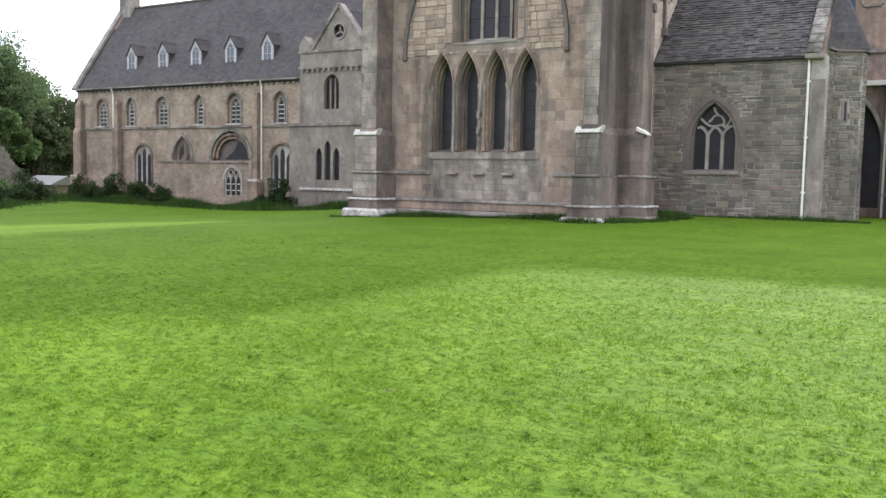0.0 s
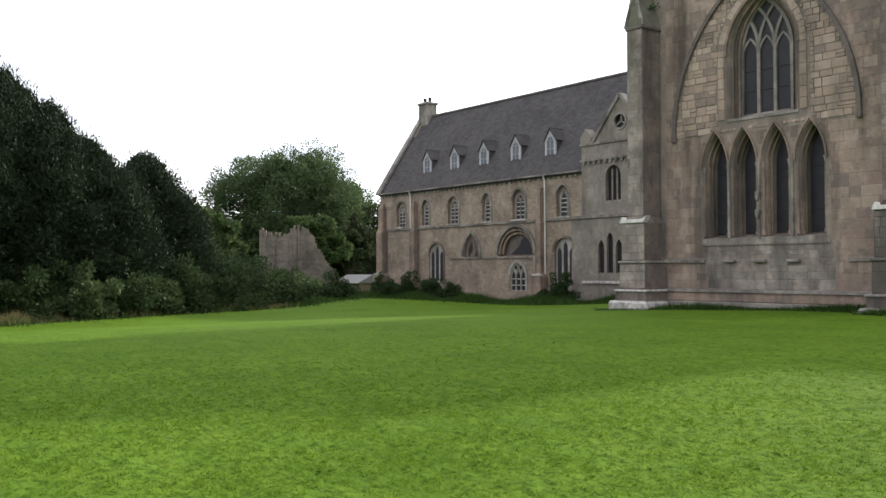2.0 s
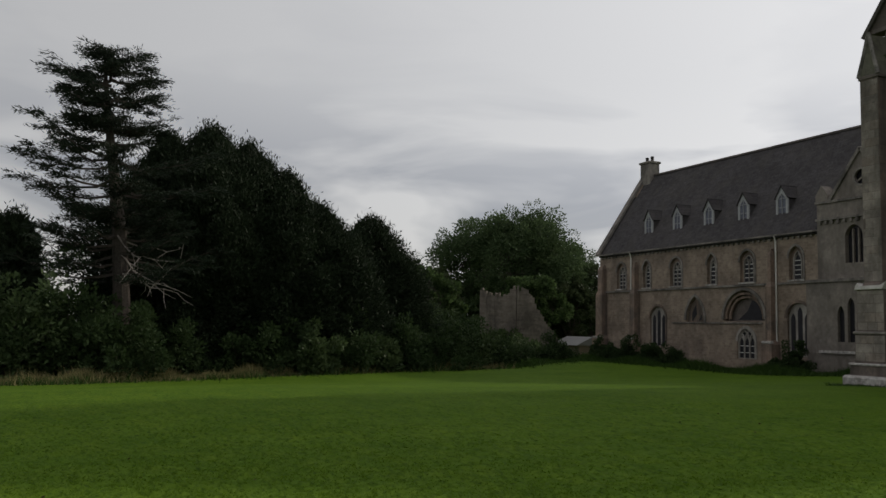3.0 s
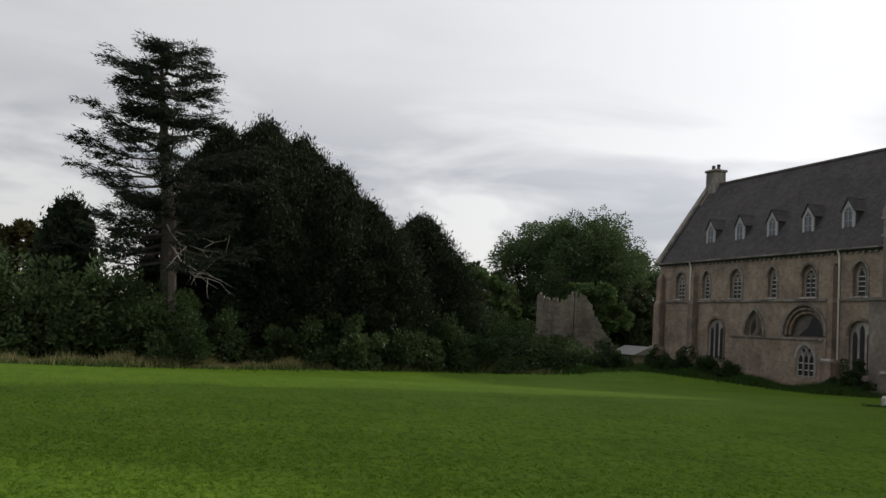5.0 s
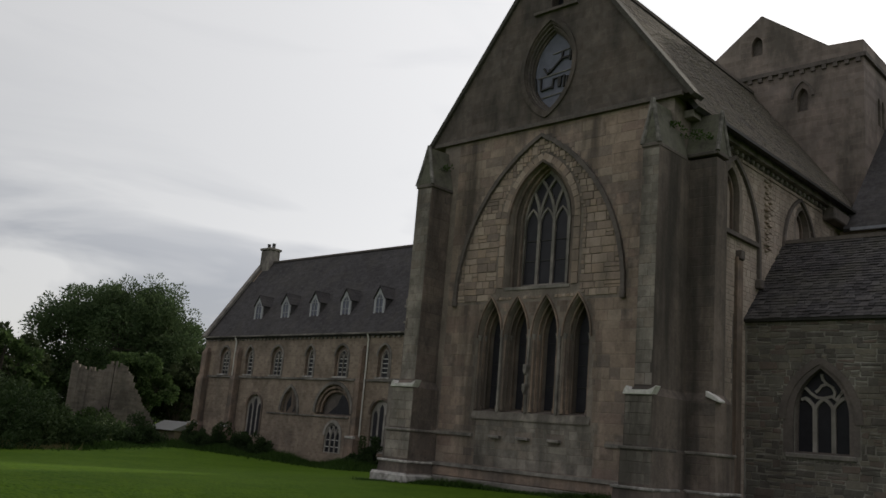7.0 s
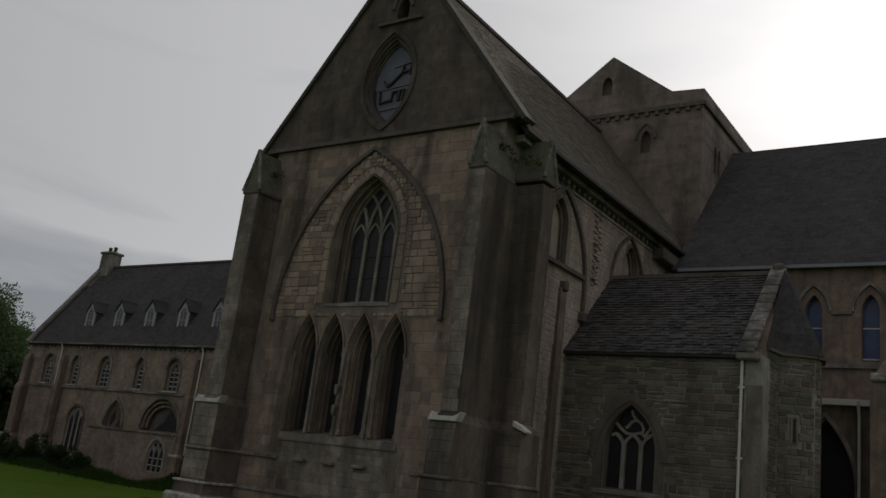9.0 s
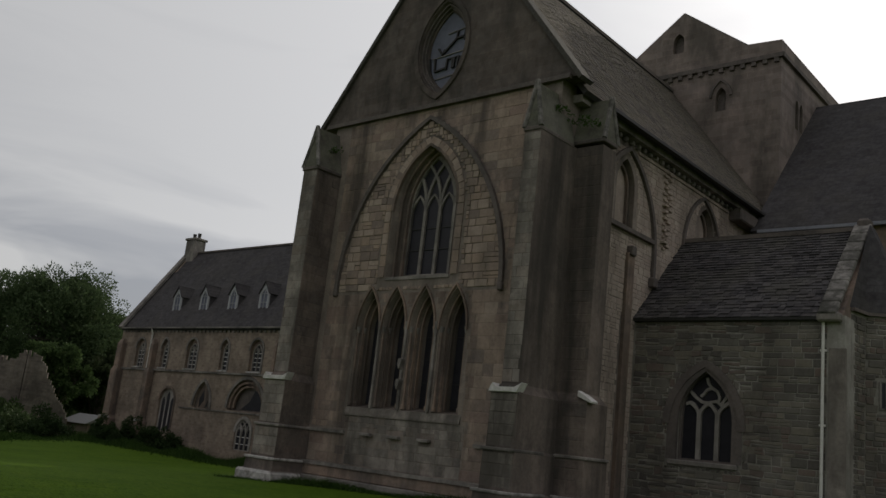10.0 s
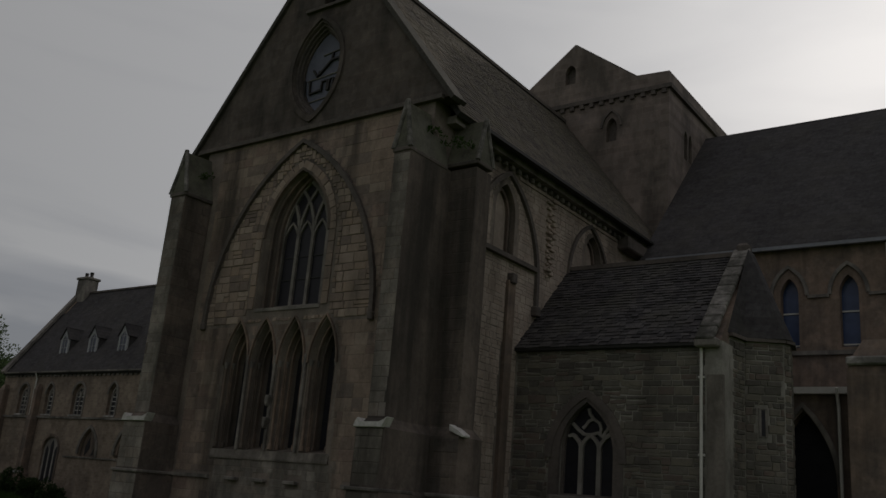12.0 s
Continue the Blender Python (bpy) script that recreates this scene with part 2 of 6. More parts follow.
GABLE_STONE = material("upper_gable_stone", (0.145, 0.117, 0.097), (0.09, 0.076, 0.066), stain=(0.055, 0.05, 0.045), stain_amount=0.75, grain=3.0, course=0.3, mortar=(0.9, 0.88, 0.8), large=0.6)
# for the buttress sides: soot stains, plus shade put into the base colour
DARK_ASHLAR = material("sooty_shaded_blocks", (0.18, 0.142, 0.115), (0.098, 0.082, 0.07), stain=(0.045, 0.041, 0.037), stain_amount=0.8, pieces=0.35, hues=((0.165, 0.132, 0.108), (0.11, 0.092, 0.079), (0.215, 0.17, 0.135), (0.15, 0.112, 0.092)), grain=7.0, large=0.7, tall=0.07)
PALE_RUBBLE = material("pale_side_rubble", (0.46, 0.38, 0.305), (0.33, 0.27, 0.22), stain=(0.13, 0.11, 0.09), stain_amount=0.5, pieces=0.4, hues=((0.42, 0.35, 0.285), (0.34, 0.28, 0.228), (0.47, 0.40, 0.325), (0.385, 0.295, 0.235)), grain=7.0, large=0.8)
TOWER_STONE = material("tower_rubble", (0.265, 0.215, 0.182), (0.19, 0.157, 0.136), stain=(0.085, 0.077, 0.068), stain_amount=0.65, grain=3.0, course=0.28, mortar=(1.0, 0.97, 0.9), large=0.6)
MOSSY_SLATE = material("mossy_slate", (0.135, 0.115, 0.09), (0.088, 0.077, 0.064), rough=0.95, stain=(0.15, 0.135, 0.10), stain_amount=0.5, pieces=0.55, hues=((0.11, 0.095, 0.078), (0.16, 0.14, 0.11), (0.07, 0.062, 0.054), (0.13, 0.108, 0.08)), grain=9.0, tall=0.5)
SLATE = material("slate", (0.075, 0.068, 0.067), (0.05, 0.046, 0.046), rough=0.9, stain=(0.10, 0.094, 0.08), stain_amount=0.45, pieces=0.7, hues=((0.048, 0.044, 0.046), (0.095, 0.088, 0.085), (0.022, 0.02, 0.022), (0.066, 0.058, 0.057), (0.04, 0.037, 0.04), (0.075, 0.07, 0.072)), grain=9.0, tall=0.6)
ROOF_BED = material("roof_underlay", (0.045, 0.042, 0.04), (0.035, 0.033, 0.032), grain=5.0)
FAR_SLATE = material("far_slate", (0.063, 0.059, 0.06), (0.046, 0.043, 0.044), rough=0.9, stain=(0.095, 0.088, 0.08), stain_amount=0.4, grain=4.0, tall=0.5, course=0.22, mortar=(0.55, 0.55, 0.55))
LEAD = material("lead_flashing", (0.30, 0.31, 0.33), (0.22, 0.23, 0.25), rough=0.5, grain=6.0)
GLASS = plain("leaded_glass", (0.024, 0.023, 0.028), rough=0.4, spec=0.22, var=0.5, scale=3.0)
BLUE_GLASS = plain("blue_stained_glass", (0.05, 0.075, 0.16), rough=0.3, spec=0.4, var=0.6, scale=2.0)
GREY_GLASS = plain("grey_blue_glass", (0.13, 0.137, 0.18), rough=0.6, var=0.3, scale=4.0)
WHITE = plain("white_paint", (0.60, 0.58, 0.55), rough=0.55, var=0.12)
CREAM = plain("cream_pipe_paint", (0.66, 0.64, 0.60), rough=0.5, var=0.15)
DORMER_PAINT = plain("weathered_dormer_paint", (0.36, 0.365, 0.375), rough=0.6, var=0.2)
DARK_IRON = plain("dark_iron", (0.03, 0.028, 0.026), rough=0.6)
SHEET = plain("pale_shed_roof", (0.15, 0.15, 0.15), rough=0.6, var=0.2)
BARK = material("bark", (0.07, 0.055, 0.044), (0.042, 0.034, 0.028), grain=6.0, bump=0.6)
DEAD_WOOD = material("bleached_dead_wood", (0.32, 0.29, 0.25), (0.22, 0.19, 0.17), grain=6.0)


# ---- building helpers ----
def thing(name, label, category, at=(0, 0, 0), group="", kind=""):
    e = new(name)
    e.location = at
    e.empty_display_size = 0.3
    return tagged(e, label, category, group, kind)


def mesh_of(name, bm, mat):
    bmesh.ops.recalc_face_normals(bm, faces=bm.faces)
    me = bpy.data.meshes.new(name)
    bm.to_mesh(me)
    bm.free()
    if mat:
        me.materials.append(mat)
    return me


def base_of(ob):
    """Where a thing or part stands, by its own and its parents' places."""
    p = Vector((0, 0, 0))
    while ob:
        p += ob.location
        ob = ob.parent
    return p


def part(name, bm, mat, parent, label="", category="", kind=""):
    """One mesh, given in world places, under a thing or a part."""
    ob = new(name, mesh_of(name, bm, mat))
    if parent:
        ob.parent = parent
        off = base_of(parent)
        if off.length:
            ob.data.transform(Matrix.Translation(-off))
    return tagged(ob, label, category, "", kind)


def quick(name, verts, faces, mat, parent, label="", category="", kind=""):
    me = bpy.data.meshes.new(name)
    me.from_pydata(verts, [], faces)
    me.materials.append(mat)
    ob = new(name, me)
    if parent:
        ob.parent = parent
        off = base_of(parent)
        if off.length:
            me.transform(Matrix.Translation(-off))
    return tagged(ob, label, category, "", kind)


class Face:
    """A wall's plane: u along it, z up, d out of it."""

    def __init__(self, origin, along, out):
        self.o, self.u, self.n = Vector(origin), Vector(along), Vector(out)

    def __call__(self, u, z, d=0.0):
        return self.o + self.u * u + self.n * d + Vector((0, 0, z))


NORTH = lambda y: Face((0, y, 0), (1, 0, 0), (0, -1, 0))     # faces -y; u is x
EAST = lambda x: Face((x, 0, 0), (0, 1, 0), (1, 0, 0))       # faces +x; u is y


def box(bm, x0, x1, y0, y1, z0, z1):
    v = [bm.verts.new((x, y, z)) for z in (z0, z1) for x, y in ((x0, y0), (x1, y0), (x1, y1), (x0, y1))]
    for f in ((3, 2, 1, 0), (4, 5, 6, 7), (0, 1, 5, 4), (1, 2, 6, 5), (2, 3, 7, 6), (3, 0, 4, 7)):
        bm.faces.new([v[i] for i in f])
    return v


def boxed(*dims):
    bm = bmesh.new()
    box(bm, *dims)
    return bm


def prism(bm, ring, way):
    """A solid from a flat ring of points pushed along way."""
    way = Vector(way)
    a = [bm.verts.new(p) for p in ring]
    b = [bm.verts.new(Vector(p) + way) for p in ring]
    bm.faces.new(a)
    bm.faces.new(b[::-1])
    for i in range(len(a)):
        j = (i + 1) % len(a)
        bm.faces.new((a[i], a[j], b[j], b[i]))


def worn(bm, width=0.02):
    bmesh.ops.bevel(bm, geom=list(bm.edges), offset=width, segments=1, affect="EDGES", clamp_overlap=True)
    return bm


def arch(c, w, z0, zs, za, n=7):
    """The outline of a pointed opening: sill z0, springing zs, apex za."""
    a, h = w / 2, za - zs
    r = (a * a + h * h) / (2 * a)
    top = math.asin(min(1, h / r))
    right = [(c + a - r + r * math.cos(top * i / n), zs + r * math.sin(top * i / n)) for i in range(n + 1)]
    left = [(2 * c - u, z) for u, z in reversed(right[:-1])]
    return [(c - a, z0), (c + a, z0)] + right + left


def inside(poly, u, z):
    hit = False
    for i in range(len(poly)):
        (a, b), (c, d) = poly[i - 1], poly[i]
        if (b > z) != (d > z) and u < (c - a) * (z - b) / (d - b) + a:
            hit = not hit
    return hit


def pierced(face, outer, holes, thick, backs=None, d0=0.0):
    """A wall with openings through it; backs give the openings' inner outlines, for splayed sides."""
    from mathutils.geometry import tessellate_polygon
    bm = bmesh.new()
    backs = backs or holes
    loops_f, loops_b = [outer] + list(holes), [outer] + list(backs)
    fv = [[bm.verts.new(face(u, z, d0)) for u, z in lp] for lp in loops_f]
    bv = [[bm.verts.new(face(u, z, d0 - thick)) for u, z in lp] for lp in loops_b]
    for vs, lps in ((fv, loops_f), (bv, loops_b)):
        flat = [v for lp in vs for v in lp]
        for t in tessellate_polygon([[Vector((u, z, 0)) for u, z in lp] for lp in lps]):
            try:
                bm.faces.new([flat[i] for i in t])
            except ValueError:
                pass
    for f, b in zip(fv, bv):
        for i in range(len(f)):
            j = (i + 1) % len(f)
            bm.faces.new((f[i], f[j], b[j], b[i]))
    return bm


def ribbon(bm, face, pts, w, d0, d1, closed=False):
    """A moulding of width w along a line on a wall, from depth d0 to d1."""
    P = [Vector((u, z)) for u, z in pts]
    L, R = [], []
    n = len(P)
    for i in range(n):
        a = P[i - 1] if i or closed else P[i]
        b = P[(i + 1) % n] if i < n - 1 or closed else P[i]
        t = (b - a).normalized() if (b - a).length > 1e-6 else Vector((1, 0))
        s = Vector((-t.y, t.x)) * (w / 2)
        L.append(P[i] + s)
        R.append(P[i] - s)
    q = [[bm.verts.new(face(p.x, p.y, d)) for p in side] for side, d in ((L, d0), (L, d1), (R, d1), (R, d0))]
    for i in range(n if closed else n - 1):
        j = (i + 1) % n
        for k in range(4):
            m = (k + 1) % 4
            bm.faces.new((q[k][i], q[k][j], q[m][j], q[m][i]))
    if not closed:
        bm.faces.new([s[0] for s in q])
        bm.faces.new([s[-1] for s in q][::-1])


def moulding(name, face, pts, w, d0, d1, mat, parent, closed=False, label=""):
    bm = bmesh.new()
    ribbon(bm, face, pts, w, d0, d1, closed)
    return part(name, bm, mat, parent, label)


def sheet(name, face, poly, d, mat, parent, label="", thick=0.02):
    bm = bmesh.new()
    prism(bm, [face(u, z, d) for u, z in poly], -face.n * thick)
    return part(name, bm, mat, parent, label)


def tube(bm, pts, radii, sides=6):
    rings = []
    for i, p in enumerate(pts):
        p = Vector(p)
        t = (Vector(pts[min(i + 1, len(pts) - 1)]) - Vector(pts[max(i - 1, 0)])).normalized()
        x = t.orthogonal().normalized()
        y = t.cross(x)
        rings.append([bm.verts.new(p + (x * math.cos(a) + y * math.sin(a)) * radii[i]) for a in (k * math.tau / sides for k in range(sides))])
    for a, b in zip(rings, rings[1:]):
        # turn the ring so that it meets the next with no twist
        s = min(range(sides), key=lambda k: (a[0].co - b[k].co).length)
        for k in range(sides):
            bm.faces.new((a[k], a[(k + 1) % sides], b[(s + k + 1) % sides], b[(s + k) % sides]))
    bm.faces.new(rings[0][::-1])
    bm.faces.new(rings[-1])


def pipe(parent, pts, r=0.05, mat=None, name="downpipe", label=""):
    bm = bmesh.new()
    tube(bm, pts, [r] * len(pts), 8)
    return part(name, bm, mat or CREAM, parent, label)


def block_mesh(mat):
    """A dressed block, one metre each way, its outer arrises chamfered."""
    bm = bmesh.new()
    a, b, c = 0.5, 0.46, 0.4
    outer = [bm.verts.new((x * a, y * a, 0.0)) for x, y in ((-1, -1), (1, -1), (1, 1), (-1, 1))]
    mid = [bm.verts.new((x * a, y * a, 0.6)) for x, y in ((-1, -1), (1, -1), (1, 1), (-1, 1))]
    top = [bm.verts.new((x * b, y * (b - 0.04), 1.0)) for x, y in ((-1, -1), (1, -1), (1, 1), (-1, 1))]
    for lo, hi in ((outer, mid), (mid, top)):
        for i in range(4):
            j = (i + 1) % 4
            bm.faces.new((lo[i], lo[j], hi[j], hi[i]))
    bm.faces.new(top)
    return mesh_of("stone", bm, mat)


def fitted(a, b, z0, z1, keep, rnd, sneck, depth=0):
    """The pieces of a block that the wall leaves room for; some blocks are two thin stones one on the other."""
    if b - a < 0.09 or z1 - z0 < 0.07:
        return []
    e = 0.01
    if all(keep(p, q) for p in (a + e, (a + b) / 2, b - e) for q in (z0 + e, z1 - e)):
        if z1 - z0 > 0.17 and rnd.random() < sneck:
            m = z0 + (z1 - z0) * rnd.uniform(0.38, 0.62)
            return [(a, b, z0, m), (a, b, m, z1)]
        return [(a, b, z0, z1)]
    if depth > 3:
        return []
    if b - a > z1 - z0:
        c = (a + b) / 2
        return fitted(a, c, z0, z1, keep, rnd, 0, depth + 1) + fitted(c, b, z0, z1, keep, rnd, 0, depth + 1)
    c = (z0 + z1) / 2
    return fitted(a, b, z0, c, keep, rnd, 0, depth + 1) + fitted(a, b, c, z1, keep, rnd, 0, depth + 1)


def masonry(parent, face, u0, u1, z0, z1, keep, mat, height=(0.22, 0.32), length=(0.35, 0.75), proud=0.03, d=0.0, gap=0.018, single=lambda u, z: False, seed=1, limit=300, sneck=0.0, rough=0.0):
    """Courses of single blocks on a wall, where keep(u, z) allows; those where single() is true are objects of their own."""
    rnd = random.Random(seed)
    shared = block_mesh(mat)
    verts, faces, count = [], [], 0
    off = base_of(parent)
    turn = Matrix((face.u, Vector((0, 0, 1)), face.n)).transposed()
    z = z0
    while z < z1 - 0.05:
        h = min(rnd.uniform(*height), z1 - z)
        u = u0 - rnd.uniform(0, length[0])
        while u < u1:
            w = rnd.uniform(*length)
            a, b = max(u, u0), min(u + w, u1)
            u += w
            if b - a < 0.08:
                continue
            for a, b, zl, zh in fitted(a, b, z, z + h, keep, rnd, sneck):
              c, m = (a + b) / 2, (zl + zh) / 2
              sx, sz, sd = b - a - gap, zh - zl - gap, proud * rnd.uniform(0.55, 1.25)
              place = face(c, m, d - 0.004)
              if single(c, m) and count < limit:
                  ob = new("stone", shared)
                  ob.parent = parent
                  ob.matrix_basis = Matrix.Translation(place - off) @ turn.to_4x4() @ Matrix.Diagonal((sx, sz, sd, 1))
                  count += 1
              else:
                  k = len(verts)
                  wob = [(rnd.uniform(-rough, rough), rnd.uniform(-rough, rough)) for q in range(4)]
                  for dz, s, t in ((0.0, 0.5, 0.5), (0.6, 0.5, 0.5), (1.0, 0.5 - min(0.06, 0.012 / sx), 0.5 - min(0.1, 0.012 / sz))):
                      for (x, y), (jx, jz) in zip(((-1, -1), (1, -1), (1, 1), (-1, 1)), wob):
                          verts.append(face(c + x * s * sx + jx, m + y * t * sz + jz, d - 0.004 + dz * sd) - off)
                  for r in (0, 4):
                      for i in range(4):
                          j = (i + 1) % 4
                          faces.append((k + r + i, k + r + j, k + r + 4 + j, k + r + 4 + i))
                  faces.append((k + 8, k + 9, k + 10, k + 11))
        z += h
    if verts:
        me = bpy.data.meshes.new("stonework")
        me.from_pydata(verts, [], faces)
        me.materials.append(mat)
        ob = new("stonework", me)
        ob.parent = parent
        tagged(ob, kind="stuff")


def slating(parent, a, b, c, d, mat, width=0.3, rows=0.24, seed=2, singles=0, skip=None, thick=0.028, loose=0.012):
    """Slates over a roof slope with corners a, b (eave) and c, d (ridge, above b and a)."""
    rnd = random.Random(seed)
    a, b, c, d = (Vector(p) for p in (a, b, c, d))
    nrm = (b - a).cross(d - a).normalized()
    if nrm.z < 0:
        nrm = -nrm
    n = max(1, int((d - a).length / rows))
    off = base_of(parent)
    verts, faces, made = [], [], 0
    unit = bpy.data.meshes.new("slate")
    unit.from_pydata([(0, 0, thick), (1, 0, thick), (1, 1.5, 0.004), (0, 1.5, 0.004), (0, 0, 0.004), (1, 0, 0.004)], [], [(0, 1, 2, 3), (4, 5, 1, 0), (4, 0, 3), (5, 2, 1)])
    unit.materials.append(mat)
    for i in range(n):
        t0 = i / n
        l, r = a.lerp(d, t0), b.lerp(c, t0)
        up = (d - a) / n
        span = (r - l).length
        if span < 0.1:
            continue
        x = (r - l) / span
        s = -rnd.uniform(0, width)
        while s < span:
            w = width * rnd.uniform(0.7, 1.25)
            s0, s1 = max(0, s), min(span, s + w - 0.012)
            s += w
            if s1 - s0 < 0.05 or (skip and skip(l + x * (s0 + s1) / 2)):
                continue
            lift = rnd.uniform(0.0, loose)
            drop = rnd.uniform(-0.02, 0.02)
            p0 = l + x * s0 + up * drop
            top = min(1.5, n - i)
            if made < singles:
                ob = new("slate", unit)
                ob.parent = parent
                m = Matrix.Identity(4)
                for k, v in enumerate((x * (s1 - s0), up * (top / 1.5), nrm, p0 - off + nrm * lift)):
                    m.col[k] = (*v, 1 if k == 3 else 0)
                ob.matrix_basis = m
                made += 1
                continue
            k = len(verts)
            e = x * (s1 - s0)
            hi, lo2 = nrm * (thick + lift), nrm * 0.004
            verts += [p0 + hi - off, p0 + e + hi - off, p0 + e + up * top + lo2 - off, p0 + up * top + lo2 - off, p0 + lo2 - off, p0 + e + lo2 - off]
            faces += [(k, k + 1, k + 2, k + 3), (k + 4, k + 5, k + 1, k), (k + 4, k, k + 3), (k + 5, k + 2, k + 1)]
    if verts:
        me = bpy.data.meshes.new("slating")
        me.from_pydata(verts, [], faces)
        me.materials.append(mat)
        ob = new("slating", me)
        ob.parent = parent
        tagged(ob, kind="stuff")


def slab(parent, name, a, b, c, d, thick, mat, label=""):
    """A roof slope as a solid sheet."""
    a, b, c, d = (Vector(p) for p in (a, b, c, d))
    nrm = (b - a).cross(d - a).normalized()
    if nrm.z < 0:
        nrm = -nrm
    bm = bmesh.new()
    prism(bm, [a, b, c, d], -nrm * thick)
    return part(name, bm, mat, parent, label)


def stepped(name, parent, x0, x1, y0, y1, steps, mat, side="n"):
    """A buttress standing against a wall: steps of (z, spread) from the ground up, each spread its width and reach."""
    bm = bmesh.new()
    rings = []
    for z, g in steps:
        if side == "n":
            ring = [(x0 - g, y0 - g, z), (x1 + g, y0 - g, z), (x1 + g, y1, z), (x0 - g, y1, z)]
        else:
            ring = [(x0, y0 - g, z), (x1 + g, y0 - g, z), (x1 + g, y1 + g, z), (x0, y1 + g, z)]
        rings.append([bm.verts.new(p) for p in ring])
    for a, b in zip(rings, rings[1:]):
        for i in range(4):
            j = (i + 1) % 4
            bm.faces.new((a[i], a[j], b[j], b[i]))
    bm.faces.new(rings[0][::-1])
    bm.faces.new(rings[-1])
    return part(name, bm, mat, parent)


def smooth(x, a, b):
    t = min(1, max(0, (x - a) / (b - a)))
    return t * t * (3 - 2 * t)


def relief(x, y):
    """The small hummocks of the mown turf."""
    return 0.02 * noise.noise((x * 4.0, y * 4.0, 0.0)) + 0.034 * noise.noise((x * 8.0, y * 8.0, 3.0)) + 0.02 * noise.noise((x * 1.2, y * 1.2, 7.0))


def ground_z(x, y):
    rise = 0.22 * smooth(y, 24, 33) * smooth(x, -19, -9)
    fall = -1.05 * smooth(-x, 17, 43) * (1 - 0.2 * smooth(y, 31, 43))
    roll = 0.05 * math.sin(x * 0.21 + 1.0) * math.sin(y * 0.17) * smooth(abs(x) + abs(y), 6, 16)
    far = -1.6 * smooth(max(-x - 60, 0), 0, 60)
    return rise + fall + roll + far + (relief(x, y) if -19 < x < 5 and 0 < y < 21 else 0.0)

# ---- ground: one sheet to the horizon, fine near the walk ----
GRASS_SOIL = bpy.data.materials.new("mown_lawn")
GRASS_SOIL.use_nodes = True
gn, gl = GRASS_SOIL.node_tree.nodes, GRASS_SOIL.node_tree.links
gp = gn["Principled BSDF"]
gp.inputs["Roughness"].default_value = 0.8
gp.inputs["Specular IOR Level"].default_value = 0.02
ggeo = gn.new("ShaderNodeNewGeometry")


def gnoise(scale, detail, stretch=(1, 1, 1)):
    mm = gn.new("ShaderNodeMapping")
    mm.inputs["Scale"].default_value = stretch
    gl.new(ggeo.outputs["Position"], mm.inputs[0])
    t = gn.new("ShaderNodeTexNoise")
    t.inputs["Scale"].default_value, t.inputs["Detail"].default_value, t.inputs["Roughness"].default_value = scale, detail, 0.65
    gl.new(mm.outputs[0], t.inputs["Vector"])
    return t.outputs["Fac"]


def gmix(fac, a, b, lo=0.35, hi=0.65):
    r = gn.new("ShaderNodeMapRange")
    r.inputs[1].default_value, r.inputs[2].default_value = lo, hi
    gl.new(fac, r.inputs[0])
    x = gn.new("ShaderNodeMix")
    x.data_type = "RGBA"
    for s, v in ((6, a), (7, b)):
        if isinstance(v, tuple):
            x.inputs[s].default_value = (*v, 1)
        else:
            gl.new(v, x.inputs[s])
    gl.new(r.outputs[0], x.inputs[0])
    return x.outputs[2]


gcol = gmix(gnoise(0.35, 4), (0.052, 0.104, 0.01), (0.082, 0.146, 0.015))
gcol = gmix(gnoise(1.0, 5, (1.0, 2.2, 1)), gcol, (0.098, 0.155, 0.014), 0.45, 0.75)
gcol = gmix(gnoise(7.0, 6, (1.0, 2.4, 1)), gcol, (0.024, 0.056, 0.005), 0.48, 0.66)
gcol = gmix(gnoise(5.0, 6), gcol, (0.03, 0.064, 0.004), 0.53, 0.85)
gcol = gmix(gnoise(45.0, 4), gcol, (0.10, 0.155, 0.016), 0.5, 0.85)
gl.new(gcol, gp.inputs["Base Color"])
gb2 = gn.new("ShaderNodeBump")
gb2.inputs["Strength"].default_value, gb2.inputs["Distance"].default_value = 0.4, 0.04
gl.new(gnoise(30.0, 6), gb2.inputs["Height"])
gl.new(gb2.outputs[0], gp.inputs["Normal"])


def axis_steps(lo, hi, fine, far):
    """Steps that are fine in the middle and widen towards the far ends."""
    out = [lo + i * fine for i in range(int((hi - lo) / fine) + 1)]
    s, a, b = fine, out[0], out[-1]
    while b < far:
        s *= 1.35
        a, b = a - s, b + s
        out = [a] + out + [b]
    return out


def with_fine(steps, lo, hi, fine):
    """The same steps, closer together between lo and hi."""
    return [v for v in steps if v < lo - 1e-6] + [lo + i * fine for i in range(int(round((hi - lo) / fine)) + 1)] + [v for v in steps if v > hi + 1e-6]


gx = with_fine(axis_steps(-66, 14, 1.0, 1500), -16, 4, 0.08)
gy = with_fine(axis_steps(-14, 62, 1.0, 1500), 2, 17, 0.08)
gverts = [(x, y, ground_z(x, y)) for y in gy for x in gx]
gfaces = [(j * len(gx) + i, j * len(gx) + i + 1, (j + 1) * len(gx) + i + 1, (j + 1) * len(gx) + i) for j in range(len(gy) - 1) for i in range(len(gx) - 1)]
ground = quick("ground", gverts, gfaces, GRASS_SOIL, None, "mown green lawn round the old abbey church", "ground", "structure")
for p in ground.data.polygons:
    p.use_smooth = True

